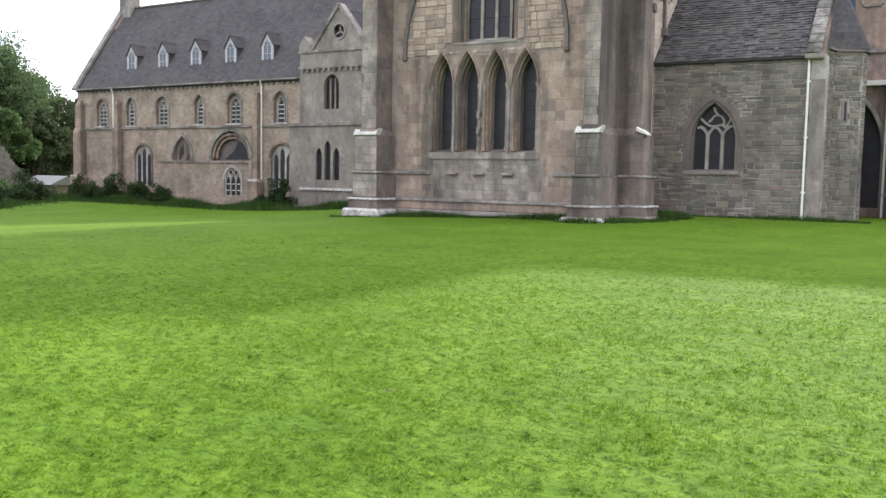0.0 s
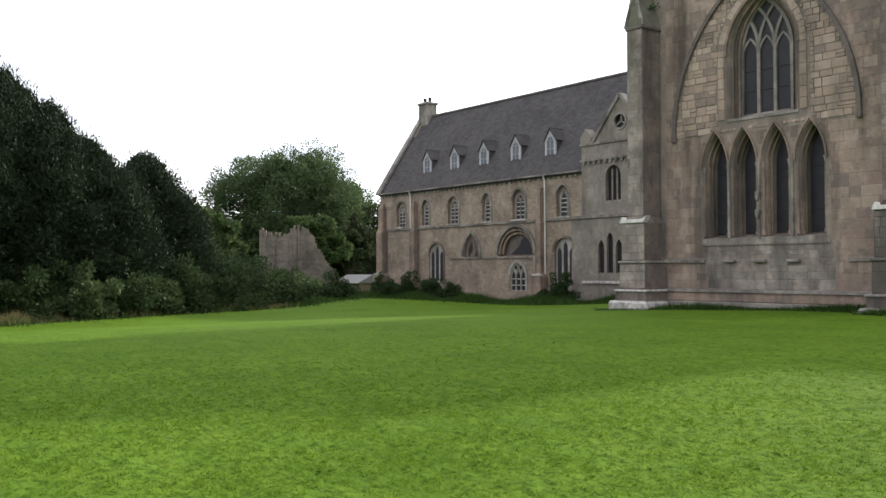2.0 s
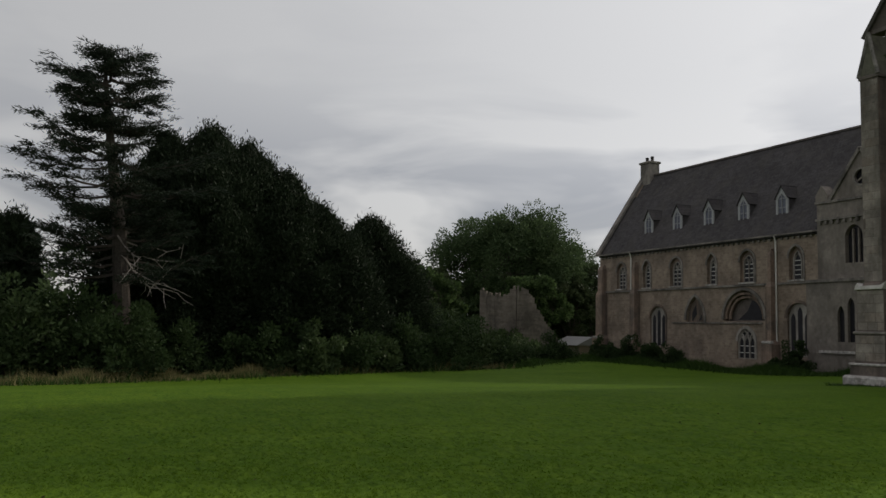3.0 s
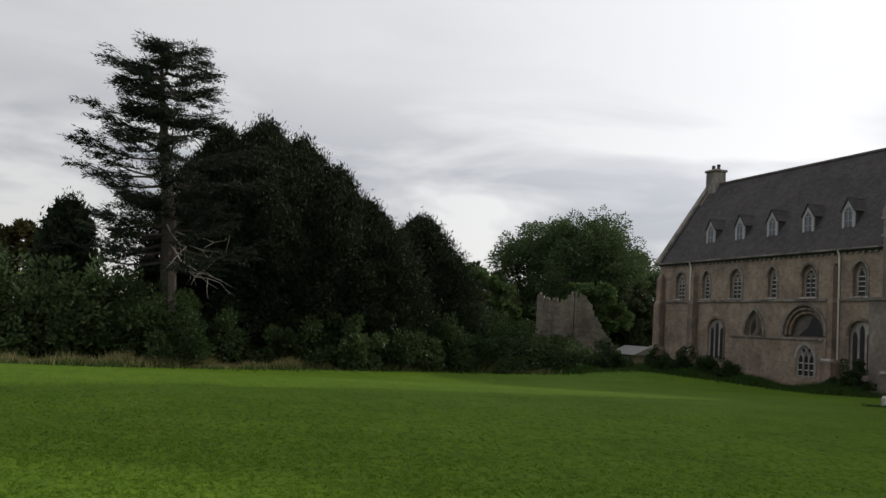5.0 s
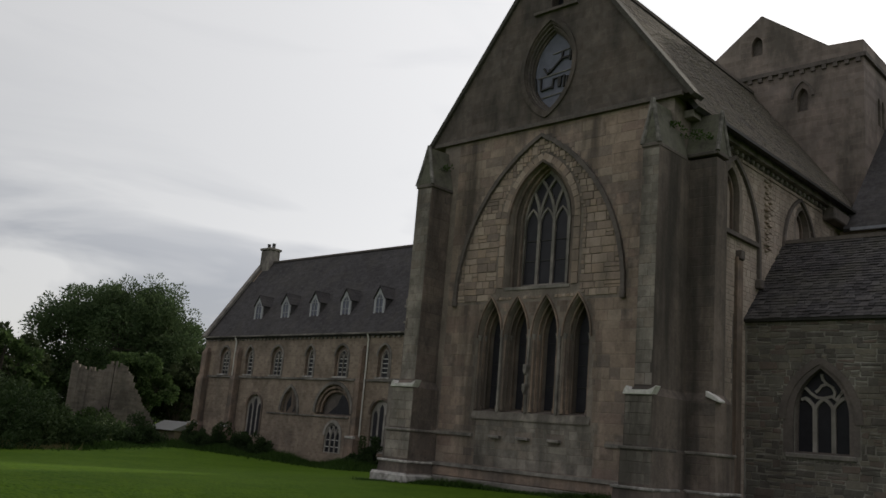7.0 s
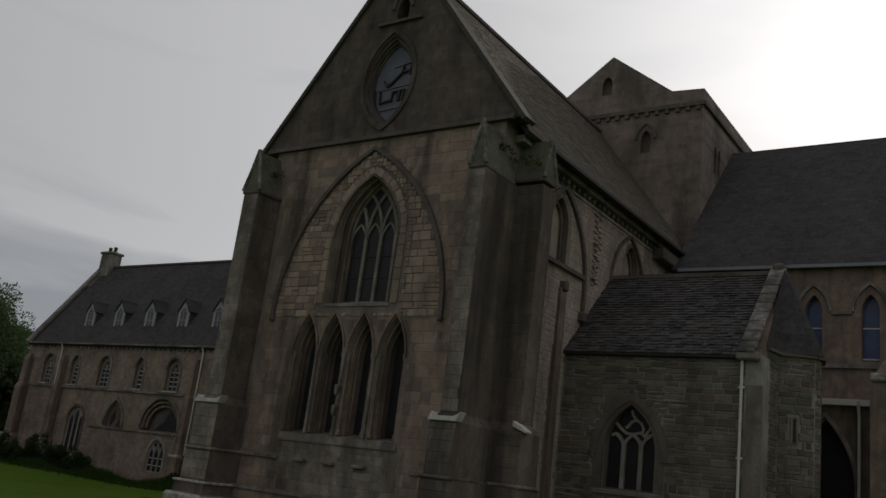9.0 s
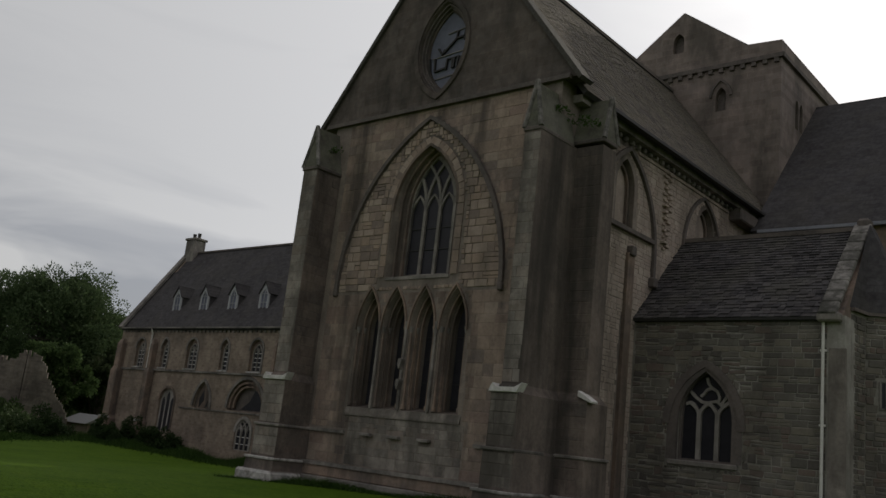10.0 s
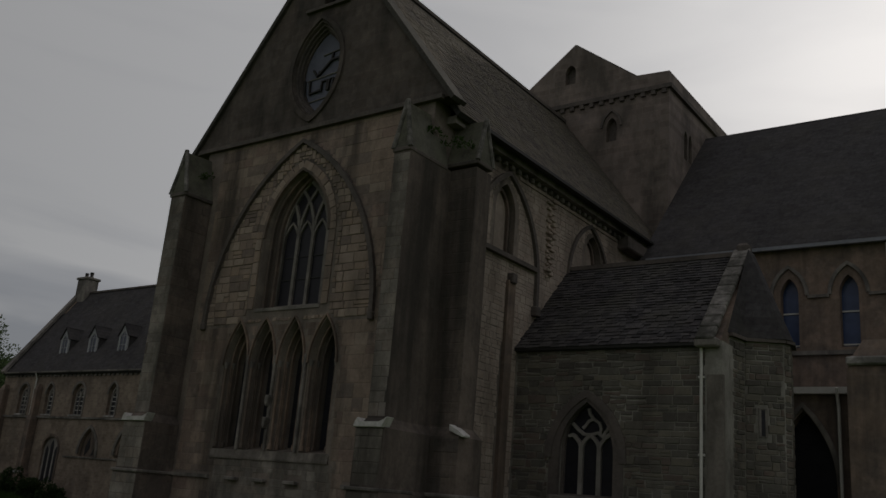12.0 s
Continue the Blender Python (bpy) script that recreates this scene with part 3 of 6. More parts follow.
# ---- the transept, its gable towards the lawn ----
CX, GY = -15.75, 29.3               # middle of the gable, plane of its wall
WX0, WX1 = -20.5, -11.0             # outer faces of the side walls
EAVE, RIDGE, TOWER_Y = 12.0, 19.0, 45.2
G = NORTH(GY)
transept = thing("church_transept", "tall sandstone abbey transept with a steep gable and lancets", "church", (CX, GY, 0))

LANCETS = (-17.66, -16.54, -15.36, -14.13)      # middles of the four lancets
lancets = [arch(c, 1.0, 2.47, 4.95, 6.22) for c in LANCETS]
lancet_backs = [arch(c + 0.04, 0.7, 2.65, 4.95, 5.98) for c in LANCETS]
great = arch(-15.92, 6.84, 1.7, 6.3, 11.85, 12)
upper = arch(-15.85, 2.7, 6.62, 8.85, 10.92, 8)
upper_back = arch(-15.92, 1.85, 6.75, 8.95, 10.7, 8)
body = [(WX0, -0.6), (WX1, -0.6), (WX1, 12.25), (WX0, 12.25)]
gable_wall = part("gable_wall", pierced(G, body, lancets + [upper], 0.75, lancet_backs + [upper_back]), MORTAR, transept, "weathered sandstone gable wall with lime joints")
in_open = lambda u, z: any(inside(p, u, z) for p in [upper] + lancets)


def vesica(c, w, lo, hi, n=9):
    top = arch(c, w, (lo + hi) / 2, (lo + hi) / 2, hi, n)[2:]
    return top + [(u, lo + hi - z) for u, z in reversed(top[1:-1])]


RC = -15.88                          # middle of the pointed oval window
rose = vesica(RC, 2.0, 12.72, 16.0)
rose_back = vesica(RC, 1.76, 12.86, 15.84)
slot = arch(-15.66, 0.5, 16.6, 16.95, 17.45, 4)
tri = [(-21.25, 12.25), (-10.5, 12.25), (CX - 0.1, RIDGE + 0.3)]
part("gable_head", pierced(G, tri, [rose, slot], 0.6, [rose_back, slot]), GABLE_STONE, transept, "dark weathered upper gable stonework")

# plinths, string courses, copings
for z0, z1, d, mat in ((-0.6, 0.28, 0.34, GREY_STONE), (0.28, 0.62, 0.2, STONE)):
    part("plinth", worn(boxed(WX0, WX1, GY - d, GY + 0.1, z0, z1), 0.03), mat, transept)
moulding("string_course", G, [(WX0 + 0.6, 0.66), (WX1 - 0.5, 0.66)], 0.1, 0.0, 0.27, GREY_STONE, transept, label="weathered grey ledge above the plinth")
for a, b in ((-19.9, -18.1), (-12.9, -11.4)):
    moulding("string_course", G, [(a, 1.7), (b, 1.7)], 0.1, 0.0, 0.1, GREY_STONE, transept)
moulding("string_course", G, [(-20.9, 12.25), (-10.7, 12.25)], 0.14, 0.0, 0.14, DARK_STONE, transept)
bm = bmesh.new()
for s in (-1, 1):
    a, b = Vector((CX - 0.1 + s * 5.45, GY, 12.1)), Vector((CX - 0.1, GY, RIDGE + 0.32))
    up = Vector((s * 0.8, 0, 0.6)) * 0.14
    for k in range(14):
        p, q = a.lerp(b, k / 14), a.lerp(b, (k + 1.0) / 14)
        bm = bmesh.new()
        prism(bm, [p + Vector((0, -0.12, 0)), q + Vector((0, -0.12, 0)), q + up + Vector((0, -0.12, 0)), p + up + Vector((0, -0.12, 0))], (0, 0.62, 0))
        part("coping_stone", bm, COPING, transept)
bm = bmesh.new()
for w, z0, z1 in ((0.32, 19.0, 19.25), (0.2, 19.25, 19.5), (0.3, 19.5, 19.62), (0.1, 19.62, 19.85)):
    box(bm, CX - w, CX + w, GY - 0.12, GY + 0.4, z0, z1)
part("finial", worn(bm, 0.04), DARK_STONE, transept, "worn stump of a stone finial")

# openings: mouldings, panes, tracery
for p, b, c in zip(lancets, lancet_backs, LANCETS):
    w = sheet("window", G, b, -0.6, GLASS, transept, "tall dark lancet window")
    moulding("hood", G, arch(c, 1.08, 2.47, 4.95, 6.32)[2:], 0.055, -0.08, 0.07, STONE, w)
    for wide, top, d in ((0.9, 6.13, -0.2), (0.8, 6.04, -0.4)):
        inner = arch(c + 0.02, wide, 2.6, 4.95, top)
        moulding("inner_order", G, inner[1:] + inner[:1], 0.06, d - 0.1, d, STONE, w)
    for s in (-1, 1):
        for o, d in ((0.475, -0.06), (0.43, -0.28)):
            bm = bmesh.new()
            tube(bm, [G(c + s * o, 2.55, d), G(c + s * o, 2.68, d), G(c + s * o, 2.7, d), G(c + s * o, 4.93, d)], [0.075, 0.07, 0.045, 0.045], 8)
            part("shaft", bm, STONE, w)
            bm = bmesh.new()
            tube(bm, [G(c + s * o, 4.86, d), G(c + s * o, 4.96, d), G(c + s * o, 5.04, d)], [0.045, 0.065, 0.085], 8)
            part("capital", bm, GREY_STONE, w)
    for z in (3.4, 4.1, 4.8):
        bm = bmesh.new()
        tube(bm, [G(c - 0.3, z, -0.58), G(c + 0.37, z, -0.58)], [0.012, 0.012], 5)
        part("glazing_bar", bm, DARK_IRON, w)
for c in (-17.1, -15.95, -14.745):
    bm = bmesh.new()
    tube(bm, [G(c, 2.5, 0.04), G(c, 5.2, 0.04)], [0.05, 0.05], 8)
    part("shaft", bm, GREY_STONE, transept)
for z in (3.1, 3.72):
    bm = bmesh.new()
    prism(bm, [(-15.95 + u, GY + 0.02, z + v) for u, v in ((-0.03, 0), (0.03, 0), (0.045, 0.14), (0.075, 0.22), (0.075, 0.32), (-0.075, 0.32), (-0.075, 0.22), (-0.045, 0.14))], (0, -0.22, 0))
    part("corbel", worn(bm, 0.02), GREY_STONE, transept, "carved grey stone bracket between two lancets")
# sloping shelf under the lancets and the pale patched apron with three ledges
bm = bmesh.new()
prism(bm, [G(-18.2, 2.5, 0.0), G(-18.2, 2.3, 0.05), G(-18.2, 2.24, 0.05), G(-18.2, 2.24, -0.1), G(-18.2, 2.5, -0.1)], (4.7, 0, 0))
part("sill", bm, BLEACHED, transept, "weathered grey sloping window sill")
for c in (-17.08, -15.93, -14.72):
    part("ledge", worn(boxed(c - 0.22, c + 0.22, GY - 0.18, GY, 1.64, 1.74), 0.02), GREY_STONE, transept)

# the great pointed hood and the wall inside it
moulding("hood", G, great[2:], 0.14, -0.02, 0.12, DARK_STONE, transept, label="dark moulded hood of the great pointed arch")
for u in (-19.34, -12.5):
    part("hood_stop", worn(boxed(u - 0.09, u + 0.09, GY - 0.15, GY, 6.05, 6.3), 0.04), DARK_STONE, transept)


def traceried(name, parent, face, c, w, z0, zs, za, lights, d, glass, stone, bar=0.1, label="", cross=(), lead=None):
    """A pointed window: a pane, mullions and tracery whose bars cross above the springing."""
    win = sheet(name, face, arch(c, w, z0, zs, za, 8), d, glass, parent, label)
    a, h = w / 2, za - zs
    r = (a * a + h * h) / (2 * a)
    outer = arch(c, w, z0, zs, za, 14)
    moulding("window_frame", face, outer, bar * 1.1, d - 0.05, d + 0.09, stone, win, True)
    for i in range(1, lights):
        m = c - a + w * i / lights
        moulding("mullion", face, [(m, z0), (m, zs)], bar, d - 0.02, d + 0.08, stone, win)
        for s in (-1, 1):
            pts = []
            for k in range(24):
                t = k * 0.06
                u, z = m + s * (r - r * math.cos(t)), zs + r * math.sin(t)
                if not inside(outer, u, z):
                    break
                pts.append((u, z))
            if len(pts) > 1:
                moulding("tracery_bar", face, pts, bar * 0.9, d - 0.02, d + 0.075 - 0.005 * s, stone, win)
    step = w / lights
    for i in range(lights):
        m = c - a + step * (i + 0.5)
        moulding("light_head", face, arch(m, step, zs - 0.2, zs - 0.2, zs + step * 0.75, 5)[2:], bar * 0.7, d - 0.02, d + 0.06, stone, win)
    for z in cross:
        moulding("glazing_bar", face, [(c - a, z), (c + a, z)], 0.03 if lead is None else 0.045, d, d + 0.03, lead or DARK_IRON, win)
    return win


traceried("window", transept, G, -15.92, 1.85, 6.75, 8.95, 10.7, 3, -0.55, GLASS, GREY_STONE, 0.11, "three-light traceried window in the gable", (7.6, 8.3))
moulding("sill", G, [(-17.15, 6.58), (-14.5, 6.58)], 0.1, -0.5, 0.035, GREY_STONE, transept)
moulding("arch_ring", G, arch(-15.85, 2.74, 6.62, 8.85, 10.94, 8)[2:], 0.1, -0.1, 0.04, STONE, transept)
for w_, za_, d_ in ((2.42, 10.86, -0.18), (2.12, 10.78, -0.36)):
    ring = arch(-15.84, w_, 6.66, 8.9, za_, 8)
    moulding("inner_order", G, ring[1:] + ring[:1], 0.09, d_ - 0.1, d_, STONE, transept)
rv = random.Random(77)
ring = arch(-15.85, 3.04, 6.62, 8.85, 11.1, 13)
ring = [(ring[1][0], 6.62 + k * 0.37) for k in range(7)] + ring[3:-1] + [(ring[0][0], 8.84 - k * 0.37) for k in range(7)]
for p, q in zip(ring, ring[1:]):
    f = 0.03
    moulding("voussoir", G, [(p[0] + (q[0] - p[0]) * f, p[1] + (q[1] - p[1]) * f), (q[0] - (q[0] - p[0]) * f, q[1] - (q[1] - p[1]) * f)], 0.24, -0.02, 0.024 + rv.uniform(0, 0.02), INFILL_STONE, transept)
# pointed oval window: a deep moulded ring and a broken net of bars over grey-blue glass
rw = sheet("window", G, rose_back, -0.36, GREY_GLASS, transept, "pointed oval window with broken dark tracery")
moulding("window_frame", G, vesica(RC, 2.2, 12.56, 16.18, 12), 0.16, -0.05, 0.07, GABLE_STONE, rw, True)
for wide, lo, hi, d in ((1.95, 12.76, 15.95, -0.1), (1.84, 12.82, 15.88, -0.2), (1.74, 12.88, 15.8, -0.3)):
    moulding("inner_ring", G, vesica(RC, wide, lo, hi, 12), 0.09, d - 0.1, d, (DARK_STONE, GABLE_STONE)[wide < 1.8], rw, True)
NET = ([(-0.19, 14.29), (0.3, 14.72), (0.32, 14.98)], [(0.3, 14.72), (0.69, 14.75)], [(-0.42, 14.5), (-0.25, 14.24), (-0.14, 14.42)], [(-0.52, 14.15), (-0.49, 13.68), (-0.03, 13.74)],
       [(-0.03, 13.68), (0.0, 14.03), (0.22, 14.04), (0.22, 13.68)], [(0.27, 13.68), (0.3, 14.04), (0.45, 14.07), (0.42, 13.64)], [(0.52, 13.68), (0.56, 14.03)], [(-0.76, 14.2), (-0.64, 13.37)], [(0.64, 14.95), (0.62, 14.6)])
for pts in NET:
    moulding("tracery_bar", G, [(RC + u * 1.05, z) for u, z in pts], 0.06, -0.36, -0.28, DARK_IRON, rw)
for a, b, z in ((-0.1, 0.72, 15.0), (-0.7, 0.78, 14.2), (-0.62, 0.6, 13.42)):
    moulding("glazing_bar", G, [(RC + a, z - 0.03), (RC + b, z + 0.05)], 0.025, -0.35, -0.32, GREY_STONE, rw)
sheet("window", G, slot, -0.4, GLASS, transept, "small dark slit window near the gable top")
moulding("sill", G, [(-16.6, 16.48), (-14.75, 16.48)], 0.1, 0.0, 0.12, DARK_STONE, transept)
moulding("hood", G, arch(-15.66, 0.8, 16.6, 17.0, 17.85, 5)[2:], 0.1, -0.02, 0.08, DARK_STONE, transept)

# side walls, roof, eaves
E_ = EAST(WX1)
win_a = arch(33.25, 1.15, 8.9, 10.2, 11.1, 6)
win_b = arch(39.2, 1.3, 8.9, 10.2, 11.1, 6)
side_wall = part("side_wall", pierced(E_, [(GY + 0.75, -0.6), (46, -0.6), (46, 11.75), (GY + 0.75, 11.75)], [win_a, win_b], 0.7), MORTAR, transept)
part("side_wall", boxed(WX0, WX0 + 0.7, GY + 0.75, 46, -0.6, 11.75), STONE, transept)
for p, c in ((win_a, 33.25), (win_b, 39.2)):
    w = sheet("blocked_window", E_, p, -0.28, PALE_RUBBLE, transept, "pointed window recess walled up with brown stone")
    moulding("inner_order", E_, arch(c, 0.95, 8.95, 10.2, 10.95, 6), 0.1, -0.27, -0.18, STONE, w)
moulding("hood", E_, arch(33.3, 3.9, 7.6, 8.4, 11.45, 9)[1:], 0.15, -0.02, 0.12, DARK_STONE, transept)
moulding("string_course", E_, [(31.0, 8.8), (35.1, 8.8)], 0.14, 0.0, 0.16, DARK_STONE, transept)
moulding("hood", E_, arch(38.9, 3.1, 8.6, 9.2, 11.4, 7)[2:], 0.13, -0.02, 0.1, DARK_STONE, transept)
for u, z in ((31.6, 8.45), (33.7, 8.2), (35.2, 7.5)):
    part("corbel", worn(boxed(WX1 - 0.02, WX1 + 0.22, u - 0.14, u + 0.14, z - 0.18, z + 0.14), 0.03), DARK_STONE, transept)
rt = random.Random(8)
for k in range(26):
    z = 8.75 + k * 0.105
    part("toothing_stone", worn(boxed(WX1 - 0.02, WX1 + rt.uniform(0.06, 0.16), 35.75 + 0.22 * (k % 2) + rt.uniform(-0.06, 0.06), 35.98 + 0.22 * (k % 2) + rt.uniform(-0.05, 0.08), z, z + 0.085), 0.015), PALE_RUBBLE, transept)
part("frieze", boxed(WX1, WX1 + 0.05, 33.9, 41.1, 11.46, 11.56), PALE_RUBBLE, transept, "pale smooth band under the eaves")
part("eaves_block", worn(boxed(WX1, WX1 + 0.5, 41.2, 43.4, 11.2, 11.7), 0.05), DARK_STONE, transept)
part("pilaster", boxed(WX1 - 0.02, WX1 + 0.12, 33.5, 33.9, 0.0, 8.1), STONE, transept)
for x, s in ((WX1, 1), (WX0, -1)):
    a, b = sorted((x, x + s * 0.32))
    part("eaves_course", boxed(a, b, GY + 0.6, TOWER_Y, 11.72, 11.95), GREY_STONE, transept)
    for k in range(34 if s > 0 else 0):
        y = 31.2 + k * 0.41
        part("corbel", worn(boxed(x, x + 0.16, y, y + 0.16, 11.56, 11.72), 0.03), GREY_STONE, transept)
for s in (-1, 1):
    ex = CX + s * 5.3
    a, b = (ex, GY + 0.45, EAVE - 0.05), (ex, TOWER_Y, EAVE - 0.05)
    c, d = (CX, TOWER_Y, RIDGE), (CX, GY + 0.45, RIDGE)
    roof = slab(transept, "roof", a, b, c, d, 0.15, ROOF_BED, "steep dark slate roof")
    if s > 0:
        slating(roof, b, a, d, c, MOSSY_SLATE, 0.26, 0.2, 11, 0, thick=0.014)
    else:
        slating(roof, a, b, c, d, FAR_SLATE, 0.6, 0.5, 12, 0)
part("ridge_tiles", boxed(CX - 0.12, CX + 0.12, GY + 0.4, TOWER_Y, RIDGE - 0.04, RIDGE + 0.1), DARK_STONE, transept)
moulding("gutter", Face((-10.45, 0, 0), (0, 1, 0), (1, 0, 0)), [(GY + 1.4, 11.9), (TOWER_Y, 11.9)], 0.1, 0.0, 0.12, DARK_IRON, transept)

# corner buttresses
LOW = [(-0.6, 0.34), (0.26, 0.34), (0.3, 0.24), (0.6, 0.22), (0.66, 0.12), (1.64, 0.11), (1.72, 0.06), (3.12, 0.05), (3.36, -0.12), (10.35, -0.12)]
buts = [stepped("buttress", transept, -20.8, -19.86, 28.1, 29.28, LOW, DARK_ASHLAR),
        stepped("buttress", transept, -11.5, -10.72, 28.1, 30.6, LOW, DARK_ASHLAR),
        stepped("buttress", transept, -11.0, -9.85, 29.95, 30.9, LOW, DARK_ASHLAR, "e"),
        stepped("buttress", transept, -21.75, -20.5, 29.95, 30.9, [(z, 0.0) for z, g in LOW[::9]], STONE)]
for but, (x0, x1, y0) in zip(buts[:2], ((-20.8, -19.86, 28.1), (-11.5, -10.76, 28.1))):
    bm = bmesh.new()
    prism(bm, [(x, y0 - 0.14, z) for x, z in ((x0 - 0.1, 3.12), (x1 + 0.06, 3.12), (x1 + 0.1, 3.2), (x1 + 0.2, 3.38), (x1 - 0.02, 3.24), (x0 + 0.12, 3.23), (x0 + 0.02, 3.36), (x0 - 0.04, 3.26))], (0, 0.3, 0))
    part("weathering", worn(bm, 0.015), WHITE_CAP, but, "white bleached weathering slab")
    part("ledge", worn(boxed(x0 - 0.16, x1 + 0.16, y0 - 0.17, y0 + 1.2, 1.64, 1.73), 0.02), GREY_STONE, but)
    part("ledge", worn(boxed(x0 - 0.28, x1 + 0.28, y0 - 0.28, y0 + 1.2, 0.6, 0.68), 0.02), PALE_STONE, but)
    part("foot", worn(boxed(x0 - 0.42, x1 + 0.4, y0 - 0.46, y0 + 0.9, -0.6, 0.27), 0.08), PALE_STONE, but, "white bleached stone foot")
but = buts[2]
bm = bmesh.new()
prism(bm, [(-10.08, 29.84, 3.26), (-9.66, 29.84, 3.1), (-9.64, 29.84, 3.16), (-9.86, 29.84, 3.3), (-10.08, 29.84, 3.42)], (0, 0.34, 0))
part("weathering", worn(bm, 0.015), WHITE_CAP, but)
part("ledge", worn(boxed(-10.7, -9.68, 29.8, 31.02, 1.64, 1.73), 0.02), GREY_STONE, but)
part("ledge", worn(boxed(-10.7, -9.56, 29.7, 31.1, 0.6, 0.68), 0.02), PALE_STONE, but)
part("foot", worn(boxed(-10.5, -9.5, 29.62, 31.1, -0.6, 0.3), 0.06), GREY_STONE, but)


def pinnacle(x0, x1, y0, y1, z0, z1, lean, parent):
    """A gabled stone cap, its ridge running back to the wall; lean: which way it faces."""
    bm = bmesh.new()
    if lean == "n":
        m = (x0 + x1) / 2
        ring = [(x0, y0, z0), (x1, y0, z0), (x1, y1, z0), (x0, y1, z0)]
        ridge = [(m, y0 + 0.06, z1), (m, y1, z1 + 0.05)]
        order = ((0, 1, 4), (1, 2, 5, 4), (3, 0, 4, 5), (2, 3, 5), (3, 2, 1, 0))
    else:
        m = (y0 + y1) / 2
        ring = [(x0, y0, z0), (x1, y0, z0), (x1, y1, z0), (x0, y1, z0)]
        ridge = [(x0, m, z1 + 0.05), (x1 - 0.06, m, z1)]
        order = ((0, 1, 5, 4), (1, 2, 5), (2, 3, 4, 5), (3, 0, 4), (3, 2, 1, 0))
    v = [bm.verts.new(p) for p in ring + ridge]
    for f in order:
        bm.faces.new([v[i] for i in f])
    part("cap", bm, MOSSY_CAP, parent, "steep mossy stone cap")
    for e in (((0, 4), (1, 4)) if lean == "n" else ((1, 5), (2, 5))):
        rim = bmesh.new()
        a, b = [Vector((ring + ridge)[i]) for i in e]
        tube(rim, [tuple(a), tuple(a.lerp(b, 0.5)), tuple(b + Vector((0, 0, 0.06)))], [0.075, 0.065, 0.07], 6)
        part("gablet_rim", rim, LICHENED, parent)
    part("cap_moulding", worn(boxed(x0 - 0.02, x1 + 0.02, y0 - 0.02, y1, z0 - 0.1, z0 + 0.02), 0.02), DARK_STONE, parent)


pinnacle(-20.72, -19.94, 28.2, 29.3, 10.4, 11.85, "n", buts[0])
pinnacle(-11.4, -10.84, 28.2, 29.9, 10.4, 11.75, "n", buts[1])
pinnacle(-11.0, -9.95, 30.05, 30.8, 10.55, 11.85, "e", buts[2])
pinnacle(-21.95, -20.5, 29.95, 30.9, 10.35, 11.5, "n", buts[3])

# ---- the low chapel against the transept ----
CY = 34.4
C = NORTH(CY)
chapel = thing("chapel", "low rubble-stone chapel with a stone-slated roof beside the transept", "church", (-8, CY, 0))
cwin = arch(-8.58, 1.75, 1.98, 3.2, 4.6, 8)
chapel_wall = part("wall", pierced(C, [(-11.0, -0.4), (-4.75, -0.4), (-4.75, 6.2), (-11.0, 6.2)], [cwin], 0.6), PALE_MORTAR, chapel, "greenish-grey rubble wall with pale joints")
part("end_wall", boxed(-5.3, -4.75, CY + 0.61, 40.5, -0.4, 6.2), PALE_MORTAR, chapel)
bm = bmesh.new()
prism(bm, [(-5.3, CY, 6.2), (-5.3, 40.6, 6.2), (-5.3, 37.5, 9.4)], (0.5, 0, 0))
part("end_gable", bm, STONE, chapel)
cw = sheet("window", C, arch(-8.58, 1.66, 2.0, 3.3, 4.62, 8), -0.32, GLASS, chapel, "three-light window with pale flowing tracery")
moulding("window_frame", C, arch(-8.58, 1.68, 2.0, 3.3, 4.62, 12), 0.1, -0.36, -0.2, DARK_STONE, cw, True)
for m in (-8.86, -8.3):
    moulding("mullion", C, [(m, 2.0), (m, 3.36)], 0.13, -0.34, -0.22, TRACERY, cw)
    for s_ in (-1, 1):
        moulding("tracery_bar", C, [(m, 3.3), (m + s_ * 0.05, 3.45), (m + s_ * 0.16, 3.58), (m + s_ * 0.3, 3.68)], 0.1, -0.34, -0.225 - 0.004 * s_, TRACERY, cw)
CURVES = ([(-9.28, 3.62), (-9.14, 3.68), (-9.02, 3.62)], [(-8.14, 3.62), (-8.02, 3.7), (-7.88, 3.66)], [(-9.16, 4.0), (-9.0, 3.84), (-8.8, 3.7), (-8.56, 3.68)], [(-8.6, 3.68), (-8.36, 3.74), (-8.18, 3.62)],
          [(-8.3, 3.68), (-8.26, 3.86), (-8.33, 4.02), (-8.5, 4.12), (-8.62, 4.26), (-8.66, 4.42)], [(-8.5, 4.12), (-8.66, 4.06), (-8.74, 3.94), (-8.84, 3.86)], [(-8.2, 3.66), (-8.06, 3.86), (-8.0, 4.02)])
for k, pts in enumerate(CURVES):
    moulding("tracery_bar", C, pts, 0.085, -0.34, -0.23 - 0.003 * k, TRACERY, cw)
# dark stained surround; the shade of a deeper recess is in its colour
cring = arch(-8.6, 1.98, 1.98, 3.1, 4.72, 8)
moulding("arch_ring", C, cring[1:] + cring[:1], 0.3, -0.1, 0.015, DARK_STONE, chapel)
moulding("hood", C, arch(-8.62, 2.3, 2.9, 3.0, 4.8, 8)[1:], 0.22, -0.03, 0.06, DARK_STONE, chapel, label="dark moulded arch over the chapel window")
part("sill", worn(boxed(-9.65, -7.55, CY - 0.1, CY + 0.1, 1.82, 1.98), 0.03), GREY_STONE, chapel)
